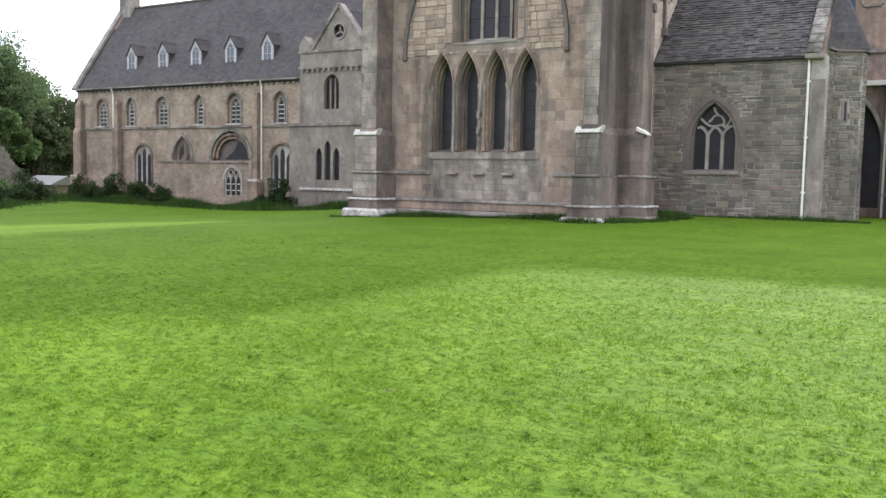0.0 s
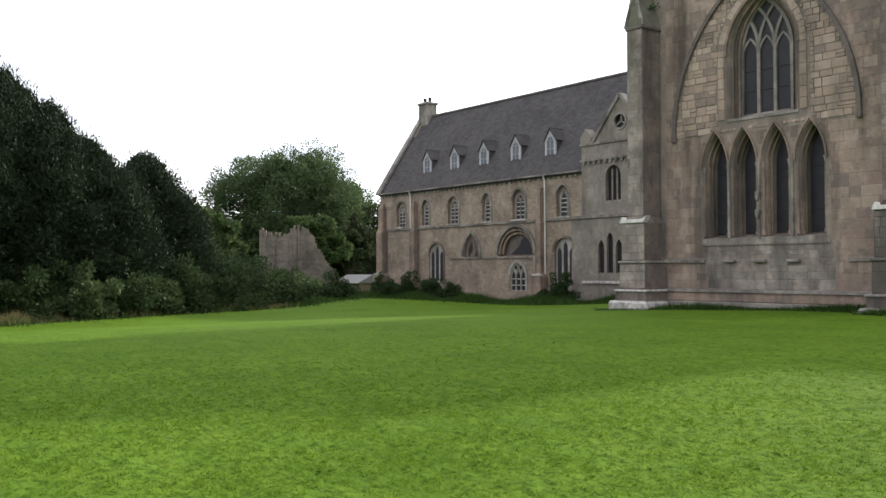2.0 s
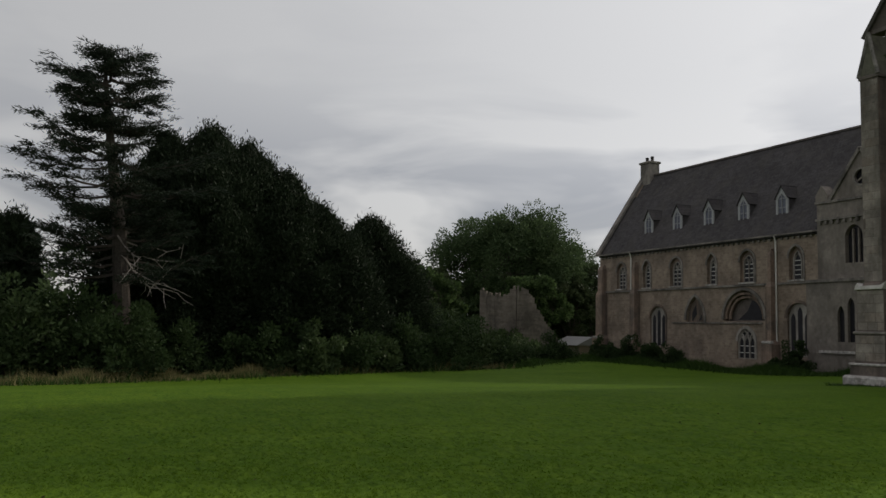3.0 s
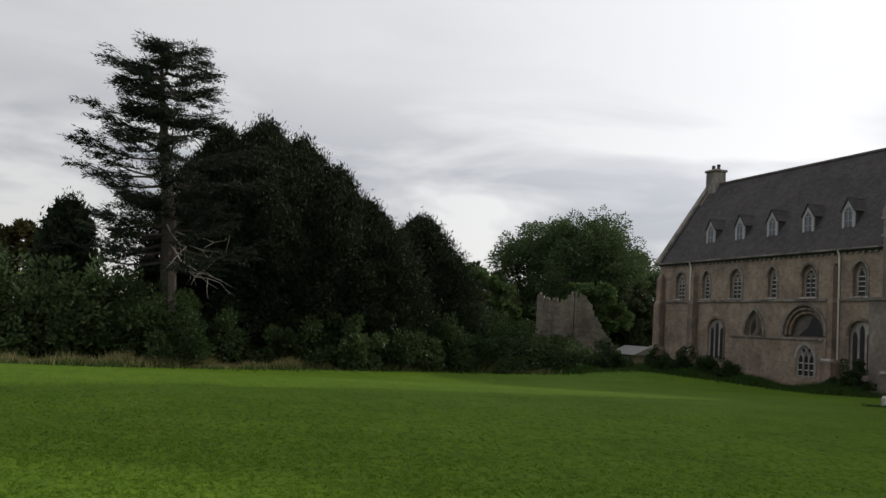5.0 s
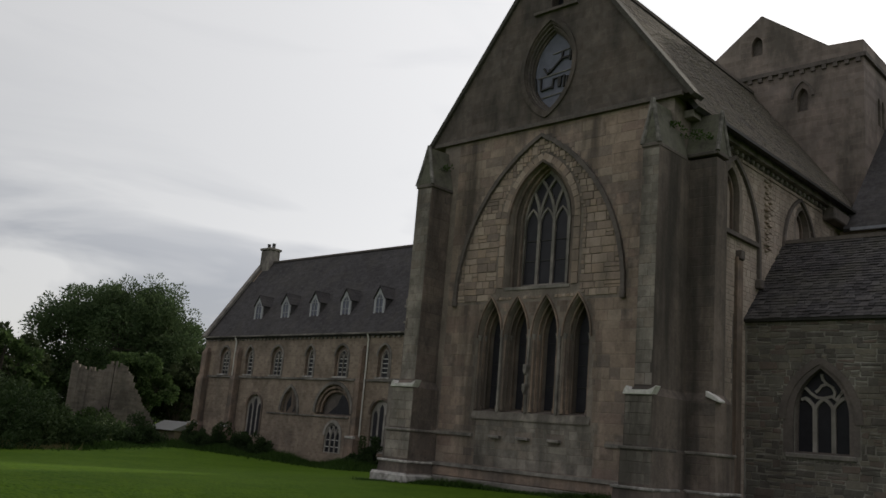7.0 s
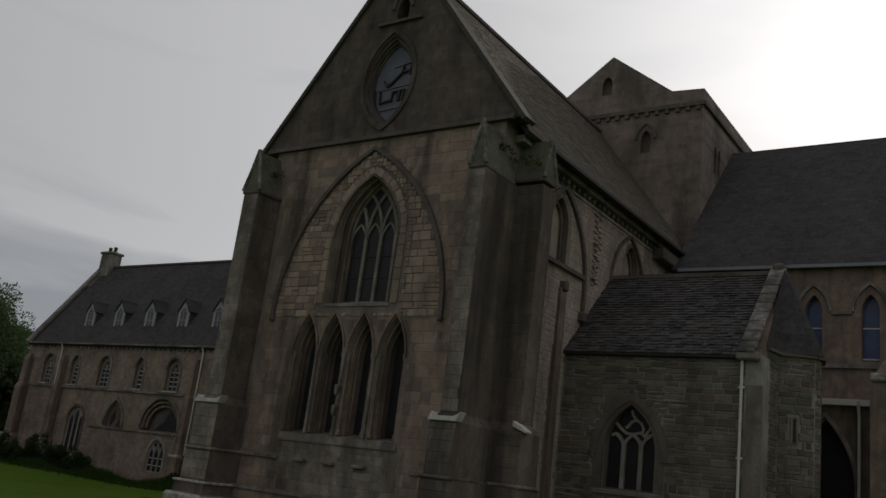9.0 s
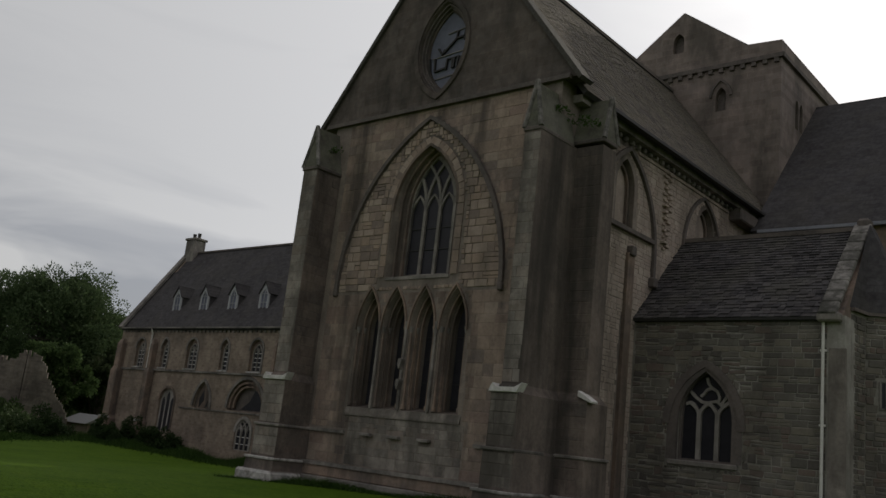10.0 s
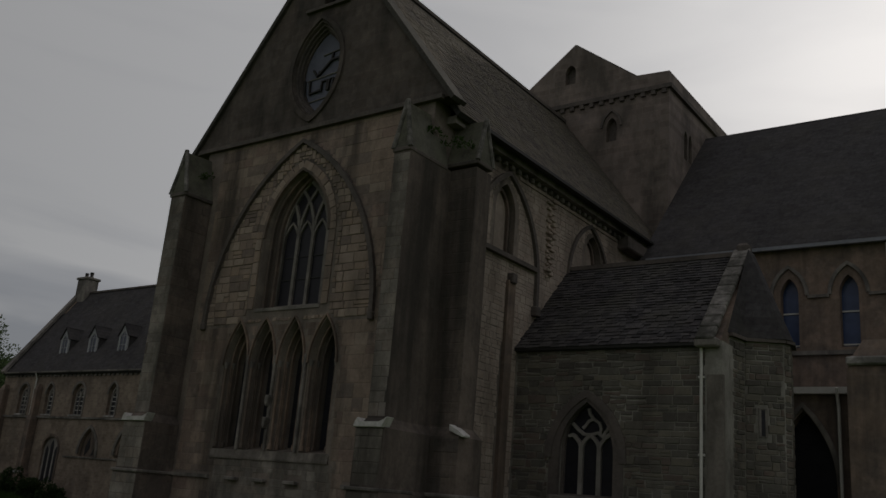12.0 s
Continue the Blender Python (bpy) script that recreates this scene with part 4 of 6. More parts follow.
croof = slab(chapel, "roof", (-11.0, CY - 0.15, 6.12), (-5.2, CY - 0.15, 6.12), (-5.2, 37.5, 9.42), (-11.0, 37.5, 9.42), 0.12, ROOF_BED, "mossy stone-slate roof")
slab(chapel, "roof", (-5.2, 40.6, 6.12), (-11.0, 40.6, 6.12), (-11.0, 37.5, 9.42), (-5.2, 37.5, 9.42), 0.12, FAR_SLATE)
bm = bmesh.new()
a, b = Vector((-5.38, CY - 0.25, 6.15)), Vector((-5.38, 37.5, 9.5))
for k in range(9):
    p, q = a.lerp(b, k / 9), a.lerp(b, (k + 0.96) / 9)
    bm = bmesh.new()
    prism(bm, [p, q, q + Vector((0, -0.1, 0.1)), p + Vector((0, -0.1, 0.1))], (0.5, 0, 0))
    part("coping_stone", worn(bm, 0.03), LICHENED, chapel)
part("skew_stone", worn(boxed(-5.42, -4.8, CY - 0.3, CY + 0.2, 6.0, 6.25), 0.05), GREY_STONE, chapel)
part("ridge_tiles", boxed(-11.0, -5.2, 37.36, 37.64, 9.36, 9.5), DARK_STONE, chapel)
part("finial", worn(boxed(-5.3, -4.9, 37.3, 37.7, 9.4, 9.75), 0.08), DARK_STONE, chapel)
moulding("gutter", C, [(-11.0, 6.12), (-5.3, 6.12)], 0.1, 0.05, 0.17, DARK_IRON, chapel)
dp = pipe(chapel, [(-5.28, CY - 0.12, 6.1), (-5.28, CY - 0.09, 5.9), (-5.28, CY - 0.09, 0.1)], 0.045, CREAM, "downpipe", "cream-painted rainwater pipe")
for z in (1.2, 3.2, 5.2):
    part("bracket", boxed(-5.36, -5.2, CY - 0.1, CY, z, z + 0.06), CREAM, dp)
part("quoin_strip", boxed(-5.15, -4.72, CY - 0.035, CY + 0.1, -0.3, 5.3), BLEACHED, chapel)

# ---- the stair turret at the chapel's corner ----
turret = thing("stair_turret", "small rubble stair turret with a lean-to slate roof", "turret", (-3.9, 35.2, 0))
TP = [(-4.8, 35.1), (-4.66, 35.95), (-3.74, 36.45), (-3.64, 36.75), (-3.8, 37.5), (-4.8, 37.5)]
bm = bmesh.new()
prism(bm, [(x, y, -0.4) for x, y in TP], (0, 0, 6.95))
tw = part("wall", bm, PALE_MORTAR, turret)
bm = bmesh.new()
ring = [bm.verts.new((x + (0.12 if x > -4 else 0), y - 0.12, 6.55)) for x, y in TP]
top = [bm.verts.new((-4.8, 36.9, 9.4)), bm.verts.new((-4.8, 37.5, 9.4))]
for i in range(3):
    bm.faces.new((ring[i], ring[i + 1], top[0]))
bm.faces.new((ring[3], ring[4], top[1], top[0]))
bm.faces.new((ring[4], ring[5], top[1]))
bm.faces.new((ring[5], ring[0], top[0], top[1]))
bm.faces.new(ring[::-1])
part("roof", bm, FAR_SLATE, turret, "small slate lean-to roof")
# its faces: beside the chapel, towards the lawn, and the narrow end
TFACES = []
for (xa, ya), (xb, yb) in zip(TP[:4], TP[1:5]):
    way = Vector((xb - xa, yb - ya, 0))
    along = way.normalized()
    TFACES.append((Face((xa, ya, 0), along, (along.y, -along.x, 0)), way.length))
for face, span in TFACES:
    moulding("eaves_course", face, [(-0.03, 6.5), (span + 0.03, 6.5)], 0.09, 0.0, 0.13, DARK_STONE, turret)
TF = TFACES[1][0]
sheet("slit", TF, [(0.42, 3.92), (0.52, 3.92), (0.52, 4.6), (0.42, 4.6)], 0.035, GLASS, turret, "narrow dark slit window", 0.06)
moulding("slit_surround", TF, [(0.39, 3.88), (0.55, 3.88), (0.55, 4.64), (0.39, 4.64)], 0.06, 0.0, 0.045, GREY_STONE, turret, True)

# ---- the choir behind the chapel ----
QY = 42.6
Q = NORTH(QY)
choir = thing("church_choir", "long abbey choir with a high slate roof and blue windows", "church", (0, QY, 0))
qxs = [-7.05 + 1.92 * k for k in range(9)]
qwins = [arch(x, 0.6, 7.5, 9.35, 9.95, 5) for x in qxs]
part("wall", pierced(Q, [(-10.8, -0.4), (12, -0.4), (12, 11.0), (-10.8, 11.0)], qwins, 0.7), STONE, choir)
for p, x in zip(qwins, qxs):
    w = sheet("window", Q, p, -0.35, BLUE_GLASS, choir, "tall blue-tinted lancet window")
    moulding("hood", Q, arch(x, 1.2, 8.9, 9.3, 10.35, 6)[2:], 0.12, -0.02, 0.1, GREY_STONE, w)
    for z in (7.62, 8.75):
        moulding("glazing_bar", Q, [(x - 0.3, z), (x + 0.3, z)], 0.05, -0.34, -0.3, WHITE, w)
moulding("string_course", Q, [(-9, 7.3), (12, 7.3)], 0.14, 0.0, 0.12, GREY_STONE, choir)
for k in range(8):
    moulding("string_course", Q, [(qxs[k] + 0.62, 9.25), (qxs[k] + 1.3, 9.25)], 0.1, 0.0, 0.1, GREY_STONE, choir)
slab(choir, "roof", (-10.6, QY - 0.25, 11.05), (12, QY - 0.25, 11.05), (12, 49.8, 19.05), (-10.6, 49.8, 19.05), 0.15, FAR_SLATE, "high dark slate roof")
slab(choir, "roof", (12, 57, 11.05), (-10.6, 57, 11.05), (-10.6, 49.8, 19.05), (12, 49.8, 19.05), 0.15, FAR_SLATE)
bm = bmesh.new()
prism(bm, [(12, QY, 11), (12, 57, 11), (12, 49.8, 18.9)], (-0.5, 0, 0))
part("gable", bm, STONE, choir)
part("end_wall", boxed(11.5, 12, QY + 0.71, 57, -0.4, 11), STONE, choir)
moulding("gutter", Q, [(-10.3, 11.0), (12, 11.0)], 0.12, 0.2, 0.34, LEAD, choir, label="pale lead gutter along the eaves")
pipe(choir, [(-1.95, QY - 0.15, 10.9), (-1.95, QY - 0.15, 7.0), (-2.05, QY - 0.3, 6.5), (-2.5, 40.0, 6.15)], 0.05)
# aisle below, with a dark arch, and a weathered buttress
AY = 40.2
A_ = NORTH(AY)
aarch = arch(-4.2, 1.8, 0.6, 2.9, 5.1, 7)
aisle = thing("choir_aisle", "low stone aisle wall with a deep dark pointed arch", "church", (-3, AY, 0))
part("wall", pierced(A_, [(-5.5, -0.4), (10, -0.4), (10, 5.6), (-5.5, 5.6)], [aarch], 0.6), STONE, aisle)
sheet("window", A_, aarch, -0.5, GLASS, aisle, "dark blocked pointed arch")
moulding("hood", A_, arch(-4.2, 2.0, 0.6, 2.9, 5.26, 7)[2:], 0.14, -0.02, 0.1, GREY_STONE, aisle)
moulding("string_course", A_, [(-3.2, 1.15), (10, 1.15)], 0.14, 0.0, 0.16, GREY_STONE, aisle)
slab(aisle, "roof", (-5.5, AY - 0.2, 5.7), (10, AY - 0.2, 5.7), (10, QY, 5.9), (-5.5, QY, 5.9), 0.1, LEAD, "nearly flat lead roof behind its gutter")
moulding("gutter", A_, [(-4.7, 5.68), (-2.55, 5.68)], 0.2, 0.1, 0.3, WHITE, aisle, label="white painted box gutter")
pipe(aisle, [(-3.15, AY - 0.34, 5.75), (-3.15, AY - 0.2, 5.4), (-3.15, AY - 0.12, 5.2), (-3.15, AY - 0.12, 0.1)], 0.05)
stepped("buttress", aisle, -2.5, -0.8, 38.7, AY, [(-0.4, 0.3), (1.0, 0.3), (1.2, 0.1), (5.9, 0.1), (6.4, 0.0), (7.0, -0.3)], STONE)
part("weathering", worn(boxed(-2.6, -0.7, 38.5, 39.4, 6.2, 6.45), 0.05), PALE_STONE, aisle)

# ---- the crossing tower ----
tower = thing("church_tower", "squat square crossing tower with a low gabled roof", "tower", (CX, TOWER_Y, 0))
T = NORTH(TOWER_Y)
TX0, TX1, TY1 = -20.9, -10.6, 54.2
tg = [(TX0, 8), (TX1, 8), (TX1, 20.5), (-12.2, 20.6), (-15.3, 22.95), (-18.4, 20.6), (TX0, 20.5)]
tw1, tw2 = arch(-15.5, 0.55, 20.9, 21.5, 21.9, 4), arch(-13.3, 0.5, 17.6, 18.3, 18.75, 4)
part("wall", pierced(T, tg, [tw1, tw2], 0.7), TOWER_STONE, tower)
for p in (tw1, tw2):
    sheet("blocked_window", T, p, -0.3, DARK_STONE, tower, "small walled-up belfry window")
moulding("hood", T, arch(-13.3, 0.95, 18.1, 18.3, 19.1, 5)[2:], 0.1, -0.02, 0.08, DARK_STONE, tower)
TE = EAST(TX1)
te = [arch(y, 0.4, 17.0, 18.0, 18.4, 4) for y in (47.2, 47.75)]
part("wall", pierced(TE, [(TOWER_Y + 0.7, 8), (TY1, 8), (TY1, 20.5), (TOWER_Y + 0.7, 20.5)], te, 0.7), TOWER_STONE, tower)
for p in te:
    sheet("window", TE, p, -0.3, GLASS, tower)
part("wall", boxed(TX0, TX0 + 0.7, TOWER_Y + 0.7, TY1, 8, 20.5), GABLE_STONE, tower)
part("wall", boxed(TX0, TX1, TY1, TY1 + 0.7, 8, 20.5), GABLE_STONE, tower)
moulding("cornice", T, [(TX0, 19.75), (TX1 + 0.1, 19.75)], 0.2, 0.0, 0.14, DARK_STONE, tower)
moulding("cornice", TE, [(TOWER_Y - 0.1, 19.75), (TY1, 19.75)], 0.2, 0.0, 0.14, DARK_STONE, tower)
for k in range(20):
    part("corbel", boxed(TX1 - 0.3 - k * 0.5, TX1 - 0.1 - k * 0.5, TOWER_Y - 0.12, TOWER_Y, 19.45, 19.65), DARK_STONE, tower)
slab(tower, "roof", (-12.1, TOWER_Y + 0.1, 20.6), (-12.1, TY1, 20.6), (-15.3, TY1, 23.0), (-15.3, TOWER_Y + 0.1, 23.0), 0.12, FAR_SLATE)
slab(tower, "roof", (-18.5, TY1, 20.6), (-18.5, TOWER_Y + 0.1, 20.6), (-15.3, TOWER_Y + 0.1, 23.0), (-15.3, TY1, 23.0), 0.12, FAR_SLATE)
part("flat_roof", boxed(TX0 + 0.7, TX1 - 0.7, TOWER_Y + 0.7, TY1, 20.0, 20.3), LEAD, tower)

# ---- the long dwelling range with dormers ----
VY = 46.1
V = NORTH(VY)
wing = thing("dwelling_range", "long pinkish stone monastic range with slate roof and dormers", "building", (-50, VY, 0))
VX0, VX1, VE, VRY, VRZ = -62.5, -38.7, 7.95, 50.8, 15.15
big = [(-59.45, 1.25), (-52.55, 1.35), (-45.15, 1.35)]
small = [(-56.1, 0.95), (-48.65, 0.95), (-40.9, 1.15)]
up_w = [arch(x, w, 5.0, 6.4, 7.15, 6) for x, w in big + small]
low3 = [arch(-54.72, 1.9, 0.5, 2.6, 3.5, 7), arch(-40.75, 1.85, 0.2, 2.6, 3.6, 7)]
small_arch = arch(-50.4, 1.95, 2.35, 2.5, 4.15, 7)
big_arch = arch(-45.5, 3.8, 2.4, 2.55, 4.45, 8)
door = arch(-45.3, 1.75, -0.1, 1.05, 2.0, 6)
part("wall", pierced(V, [(VX0, -1.2), (VX1, -1.2), (VX1, VE), (VX0, VE)], up_w + low3 + [small_arch, big_arch, door], 0.55), WING_STONE, wing, "pinkish rubble stone wall")
for x, w in big + small:
    wide = (x, w) in big
    gw = w * (0.66 if wide else 0.56)
    win = traceried("window", wing, V, x + 0.04, gw, 5.05, 6.2, 6.85, 2 if wide else 1, -0.18, GLASS, TRACERY, 0.055, "pointed window with white-painted bars", (5.35, 5.65, 5.95, 6.25), WHITE)
    sheet("infill", V, arch(x, w, 5.0, 6.4, 7.15, 6), -0.2, STONE, wing, "plain stone round the glazing", 0.1)
    moulding("hood", V, arch(x, w + 0.16, 5.0, 6.4, 7.25, 6)[1:], 0.14, -0.02, 0.05, GREY_STONE, win)
    moulding("sill", V, [(x - w / 2 - 0.1, 4.98), (x + w / 2 + 0.1, 4.98)], 0.1, -0.1, 0.08, PALE_STONE, win)
for p, c in zip(low3, (-54.72, -40.75)):
    w = sheet("window", V, p, -0.14, TRACERY, wing, "three slender dark lancets under one arch")
    for k in (-1, 0, 1):
        sheet("pane", V, arch(c + k * 0.56, 0.36, 0.55, 2.5 + 0.4 * (k == 0), 2.9 + 0.4 * (k == 0), 4), -0.12, GLASS, w)
    moulding("hood", V, arch(c, 2.1, 0.5, 2.6, 3.65, 7)[1:], 0.16, -0.02, 0.06, STONE, w)
w = sheet("window", V, small_arch, -0.16, STONE, wing, "small arched window with blocked tracery")
for pts in ([(-50.9, 2.4), (-50.9, 3.0), (-50.5, 3.6), (-50.4, 2.9)], [(-50.2, 2.4), (-49.9, 2.9), (-49.9, 2.5)]):
    sheet("pane", V, pts, -0.14, GLASS, w)
moulding("hood", V, arch(-50.4, 2.15, 2.3, 2.5, 4.3, 7)[1:], 0.2, -0.02, 0.08, GREY_STONE, w)
# recess back and opening are dark sheets; their shade is put into the colour
w = sheet("window", V, big_arch, -0.46, DARK_STONE, wing, "wide blocked arch with a dark broken opening")
for k, d in ((3.3, 0.0), (2.85, -0.14)):
    moulding("arch_ring", V, arch(-45.5, k + 0.3, 2.4, 2.55, 2.55 + 1.9 * k / 3.6, 8)[2:], 0.16, d - 0.2, d - 0.05, STONE, w)
sheet("pane", V, [(-46.5, 2.5), (-43.75, 2.5), (-43.9, 3.1), (-44.5, 3.65), (-45.2, 3.8), (-45.6, 3.1)], -0.43, GLASS, w)
moulding("hood", V, arch(-45.5, 4.0, 2.4, 2.55, 4.6, 8)[2:], 0.2, -0.02, 0.1, GREY_STONE, w)
d1 = traceried("window", wing, V, -45.3, 1.5, -0.1, 1.0, 1.84, 3, -0.12, GLASS, TRACERY, 0.1, "pale-framed arched garden window", (0.3, 0.75), WHITE)
moulding("hood", V, door[1:], 0.2, -0.02, 0.05, TRACERY, d1)
moulding("string_course", V, [(VX0, 4.82), (VX1, 4.82)], 0.13, 0.0, 0.12, GREY_STONE, wing)
moulding("string_course", V, [(-53, 2.28), (-43.8, 2.28)], 0.09, 0.0, 0.08, GREY_STONE, wing)
moulding("gutter", V, [(VX0 - 0.1, VE), (VX1, VE)], 0.1, 0.2, 0.32, GREY_STONE, wing, label="grey gutter along the eaves")
for k in range(48):
    x = VX0 + 0.3 + k * 0.49
    part("corbel", boxed(x, x + 0.18, VY - 0.12, VY, VE - 0.3, VE - 0.14), GREY_STONE, wing)
WB = [(-1.2, 0.2), (0.9, 0.2), (1.2, 0.0), (4.6, 0.0), (4.95, -0.12), (6.7, -0.12), (7.1, -0.3)]
for x0, x1 in ((-62.35, -61.45), (-57.6, -57.0), (-43.0, -42.5)):
    b = stepped("buttress", wing, x0, x1, VY - 0.55, VY, WB, STONE)
    part("weathering", worn(boxed(x0 - 0.15, x1 + 0.15, VY - 0.78, VY - 0.5, 0.95, 1.12), 0.03), PALE_STONE, b)
for x in (-42.48, -58.0):
    pipe(wing, [(x, VY - 0.25, VE - 0.05), (x, VY - 0.1, VE - 0.4), (x, VY - 0.1, -0.2 if x > -50 else 4.9)], 0.06)
for x in (VX0, -33.5):
    part("end_wall", boxed(x, x + 0.55, VY + 0.56, 55.5, -1.2, VE), WING_STONE, wing)
    bm = bmesh.new()
    prism(bm, [(x, VY, VE), (x, 55.5, VE), (x, VRY, VRZ + 0.1)], (0.55, 0, 0))
    part("end_gable", bm, WING_STONE, wing)
slab(wing, "roof", (VX0 + 0.1, VY - 0.25, VE - 0.1), (-22, VY - 0.25, VE - 0.1), (-22, VRY, VRZ), (VX0 + 0.1, VRY, VRZ), 0.15, FAR_SLATE, "long steep slate roof")
slab(wing, "roof", (-22, 55.7, VE - 0.1), (VX0 + 0.1, 55.7, VE - 0.1), (VX0 + 0.1, VRY, VRZ), (-22, VRY, VRZ), 0.15, FAR_SLATE)
bm = bmesh.new()
a, b = Vector((VX0 - 0.15, VY - 0.3, VE - 0.05)), Vector((VX0 - 0.15, VRY, VRZ + 0.12))
prism(bm, [a, b, b + Vector((0, -0.14, 0.14)), a + Vector((0, -0.14, 0.14))], (0.5, 0, 0))
part("coping", bm, GREY_STONE, wing)
part("ridge_tiles", boxed(VX0, -22, VRY - 0.12, VRY + 0.12, VRZ - 0.05, VRZ + 0.08), DARK_STONE, wing)
chim = part("chimney", worn(boxed(-62.45, -61.1, 50.25, 51.3, 13.5, 16.2), 0.04), GREY_STONE, wing, "stone chimney stack with pots")
part("chimney_cap", worn(boxed(-62.55, -61.0, 50.15, 51.4, 16.2, 16.4), 0.04), GREY_STONE, chim)
for x in (-62.1, -61.4):
    bm = bmesh.new()
    tube(bm, [(x, 50.75, 16.4), (x, 50.75, 16.6), (x, 50.75, 16.85)], [0.17, 0.14, 0.16], 8)
    part("chimney_pot", bm, DARK_IRON, chim)


def dormer(x, parent):
    y0, z0, w = 46.95, 9.1, 0.52
    D = NORTH(y0)
    face = [(x - w, z0), (x + w, z0), (x + w, z0 + 1.5), (x, z0 + 2.25), (x - w, z0 + 1.5)]
    hole = [(x - 0.33, z0 + 0.2), (x + 0.33, z0 + 0.2), (x + 0.33, z0 + 1.4), (x, z0 + 1.75), (x - 0.33, z0 + 1.4)]
    d = part("dormer", pierced(D, face, [hole], 0.1), DORMER_PAINT, parent, "small white gabled dormer with dark slate cheeks")
    # the pane's pale colour stands for the sky reflected in it
    sheet("pane", D, hole, -0.05, GREY_GLASS, d)
    for pts in ([(x, z0 + 0.2), (x, z0 + 1.7)], [(x - 0.33, z0 + 0.8), (x + 0.33, z0 + 0.8)], [(x - 0.33, z0 + 1.4), (x + 0.33, z0 + 1.4)]):
        moulding("glazing_bar", D, pts, 0.04, -0.06, 0.0, DORMER_PAINT, d)
    for s in (-1, 1):
        bm = bmesh.new()
        prism(bm, [(x + s * w, y0 + 0.1, z0 - 0.2), (x + s * w, y0 + 1.5, z0 + 1.55), (x + s * w, y0 + 0.1, z0 + 1.55)], (-s * 0.06, 0, 0))
        part("cheek", bm, FAR_SLATE, d)
        slab(d, "roof", (x + s * (w + 0.1), y0 - 0.1, z0 + 1.4), (x + s * (w + 0.1), y0 + 1.3, z0 + 1.4), (x, y0 + 2.0, z0 + 2.32), (x, y0 - 0.1, z0 + 2.32), 0.06, FAR_SLATE)
    part("sill", boxed(x - w - 0.06, x + w + 0.06, y0 - 0.12, y0 + 0.05, z0 - 0.1, z0), LEAD, d)


for k in range(5):
    dormer(-56.95 + 3.53 * k, wing)

# ---- the gabled bay at the end of the range ----
BY = 45.6
B_ = NORTH(BY)
bay = thing("gabled_bay", "smooth grey ashlar bay with small gable and round window", "building", (-35.5, BY, 0))
bwin = arch(-36.05, 1.25, 5.8, 7.3, 8.05, 6)
blow = [arch(-36.05 + k * 0.72, 0.5, 1.2, 2.75 + 0.5 * (k == 0), 3.3 + 0.45 * (k == 0), 5) for k in (-1, 0, 1)]
part("wall", pierced(B_, [(-38.7, 4.8), (-32, 4.8), (-32, 9.5), (-38.7, 9.5)], [bwin], 0.6), BAY_STONE, bay)
B2 = NORTH(45.25)
part("lower_wall", pierced(B2, [(-39.3, -1.2), (-32, -1.2), (-32, 4.8), (-39.3, 4.8)], blow, 0.6), BAY_STONE, bay)
part("side_wall", boxed(-38.7, -38.2, BY + 0.61, 48.5, 4.8, 9.5), BAY_STONE, bay)
ww = sheet("window", B_, bwin, -0.3, GLASS, bay, "narrow two-light pointed window")
for x in (-36.25, -35.85):
    moulding("mullion", B_, [(x, 5.8), (x, 7.8)], 0.1, -0.28, -0.15, BAY_STONE, ww)
for p in blow:
    sheet("window", B2, p, -0.2, GLASS, bay, "dark lancet window")
moulding("string_course", B2, [(-39.3, 4.8), (-32, 4.8)], 0.18, -0.4, 0.12, GREY_STONE, bay)
moulding("string_course", B2, [(-38.3, 0.6), (-32, 0.6)], 0.16, 0.0, 0.14, PALE_STONE, bay)
moulding("cornice", B_, [(-38.7, 8.5), (-32, 8.5)], 0.14, 0.0, 0.16, GREY_STONE, bay)
for k in range(14):
    part("corbel", boxed(-38.5 + k * 0.45, -38.32 + k * 0.45, BY - 0.14, BY, 8.22, 8.42), GREY_STONE, bay)
moulding("coping", B_, [(-38.8, 9.55), (-32, 9.55)], 0.14, -0.4, 0.1, GREY_STONE, bay)
ring = [(-35.45 + 0.5 * math.cos(k * math.tau / 16), 10.75 + 0.5 * math.sin(k * math.tau / 16)) for k in range(16)]
part("gable", pierced(B_, [(-37.7, 9.5), (-33.2, 9.5), (-35.45, 12.35)], [ring], 0.5), BAY_STONE, bay)
rd = sheet("window", B_, ring, -0.2, GLASS, bay, "round three-lobed window in the small gable")
moulding("window_frame", B_, ring, 0.14, -0.1, 0.06, GREY_STONE, rd, True)
for k in range(3):
    a = math.tau * k / 3 + math.pi / 2
    moulding("tracery_bar", B_, [(-35.45, 10.75), (-35.45 + 0.48 * math.cos(a), 10.75 + 0.48 * math.sin(a))], 0.09, -0.19, -0.1, BAY_STONE, rd)
for s in (-1, 1):
    moulding("coping", B_, [(-35.45 + s * 2.35, 9.5), (-35.45, 12.45)], 0.2, -0.5, 0.12, GREY_STONE, bay)
bm = bmesh.new()
prism(bm, [(-38.75, BY - 0.05, 9.6), (-37.85, BY - 0.05, 9.6), (-37.85, BY - 0.05, 10.0), (-38.3, BY - 0.05, 10.6), (-38.75, BY - 0.05, 10.0)], (0, 0.8, 0))
part("pinnacle", bm, BAY_STONE, bay)
slab(bay, "roof", (-37.7, BY + 0.3, 9.45), (-37.7, 50, 9.45), (-35.45, 50, 12.3), (-35.45, BY + 0.3, 12.3), 0.1, FAR_SLATE)
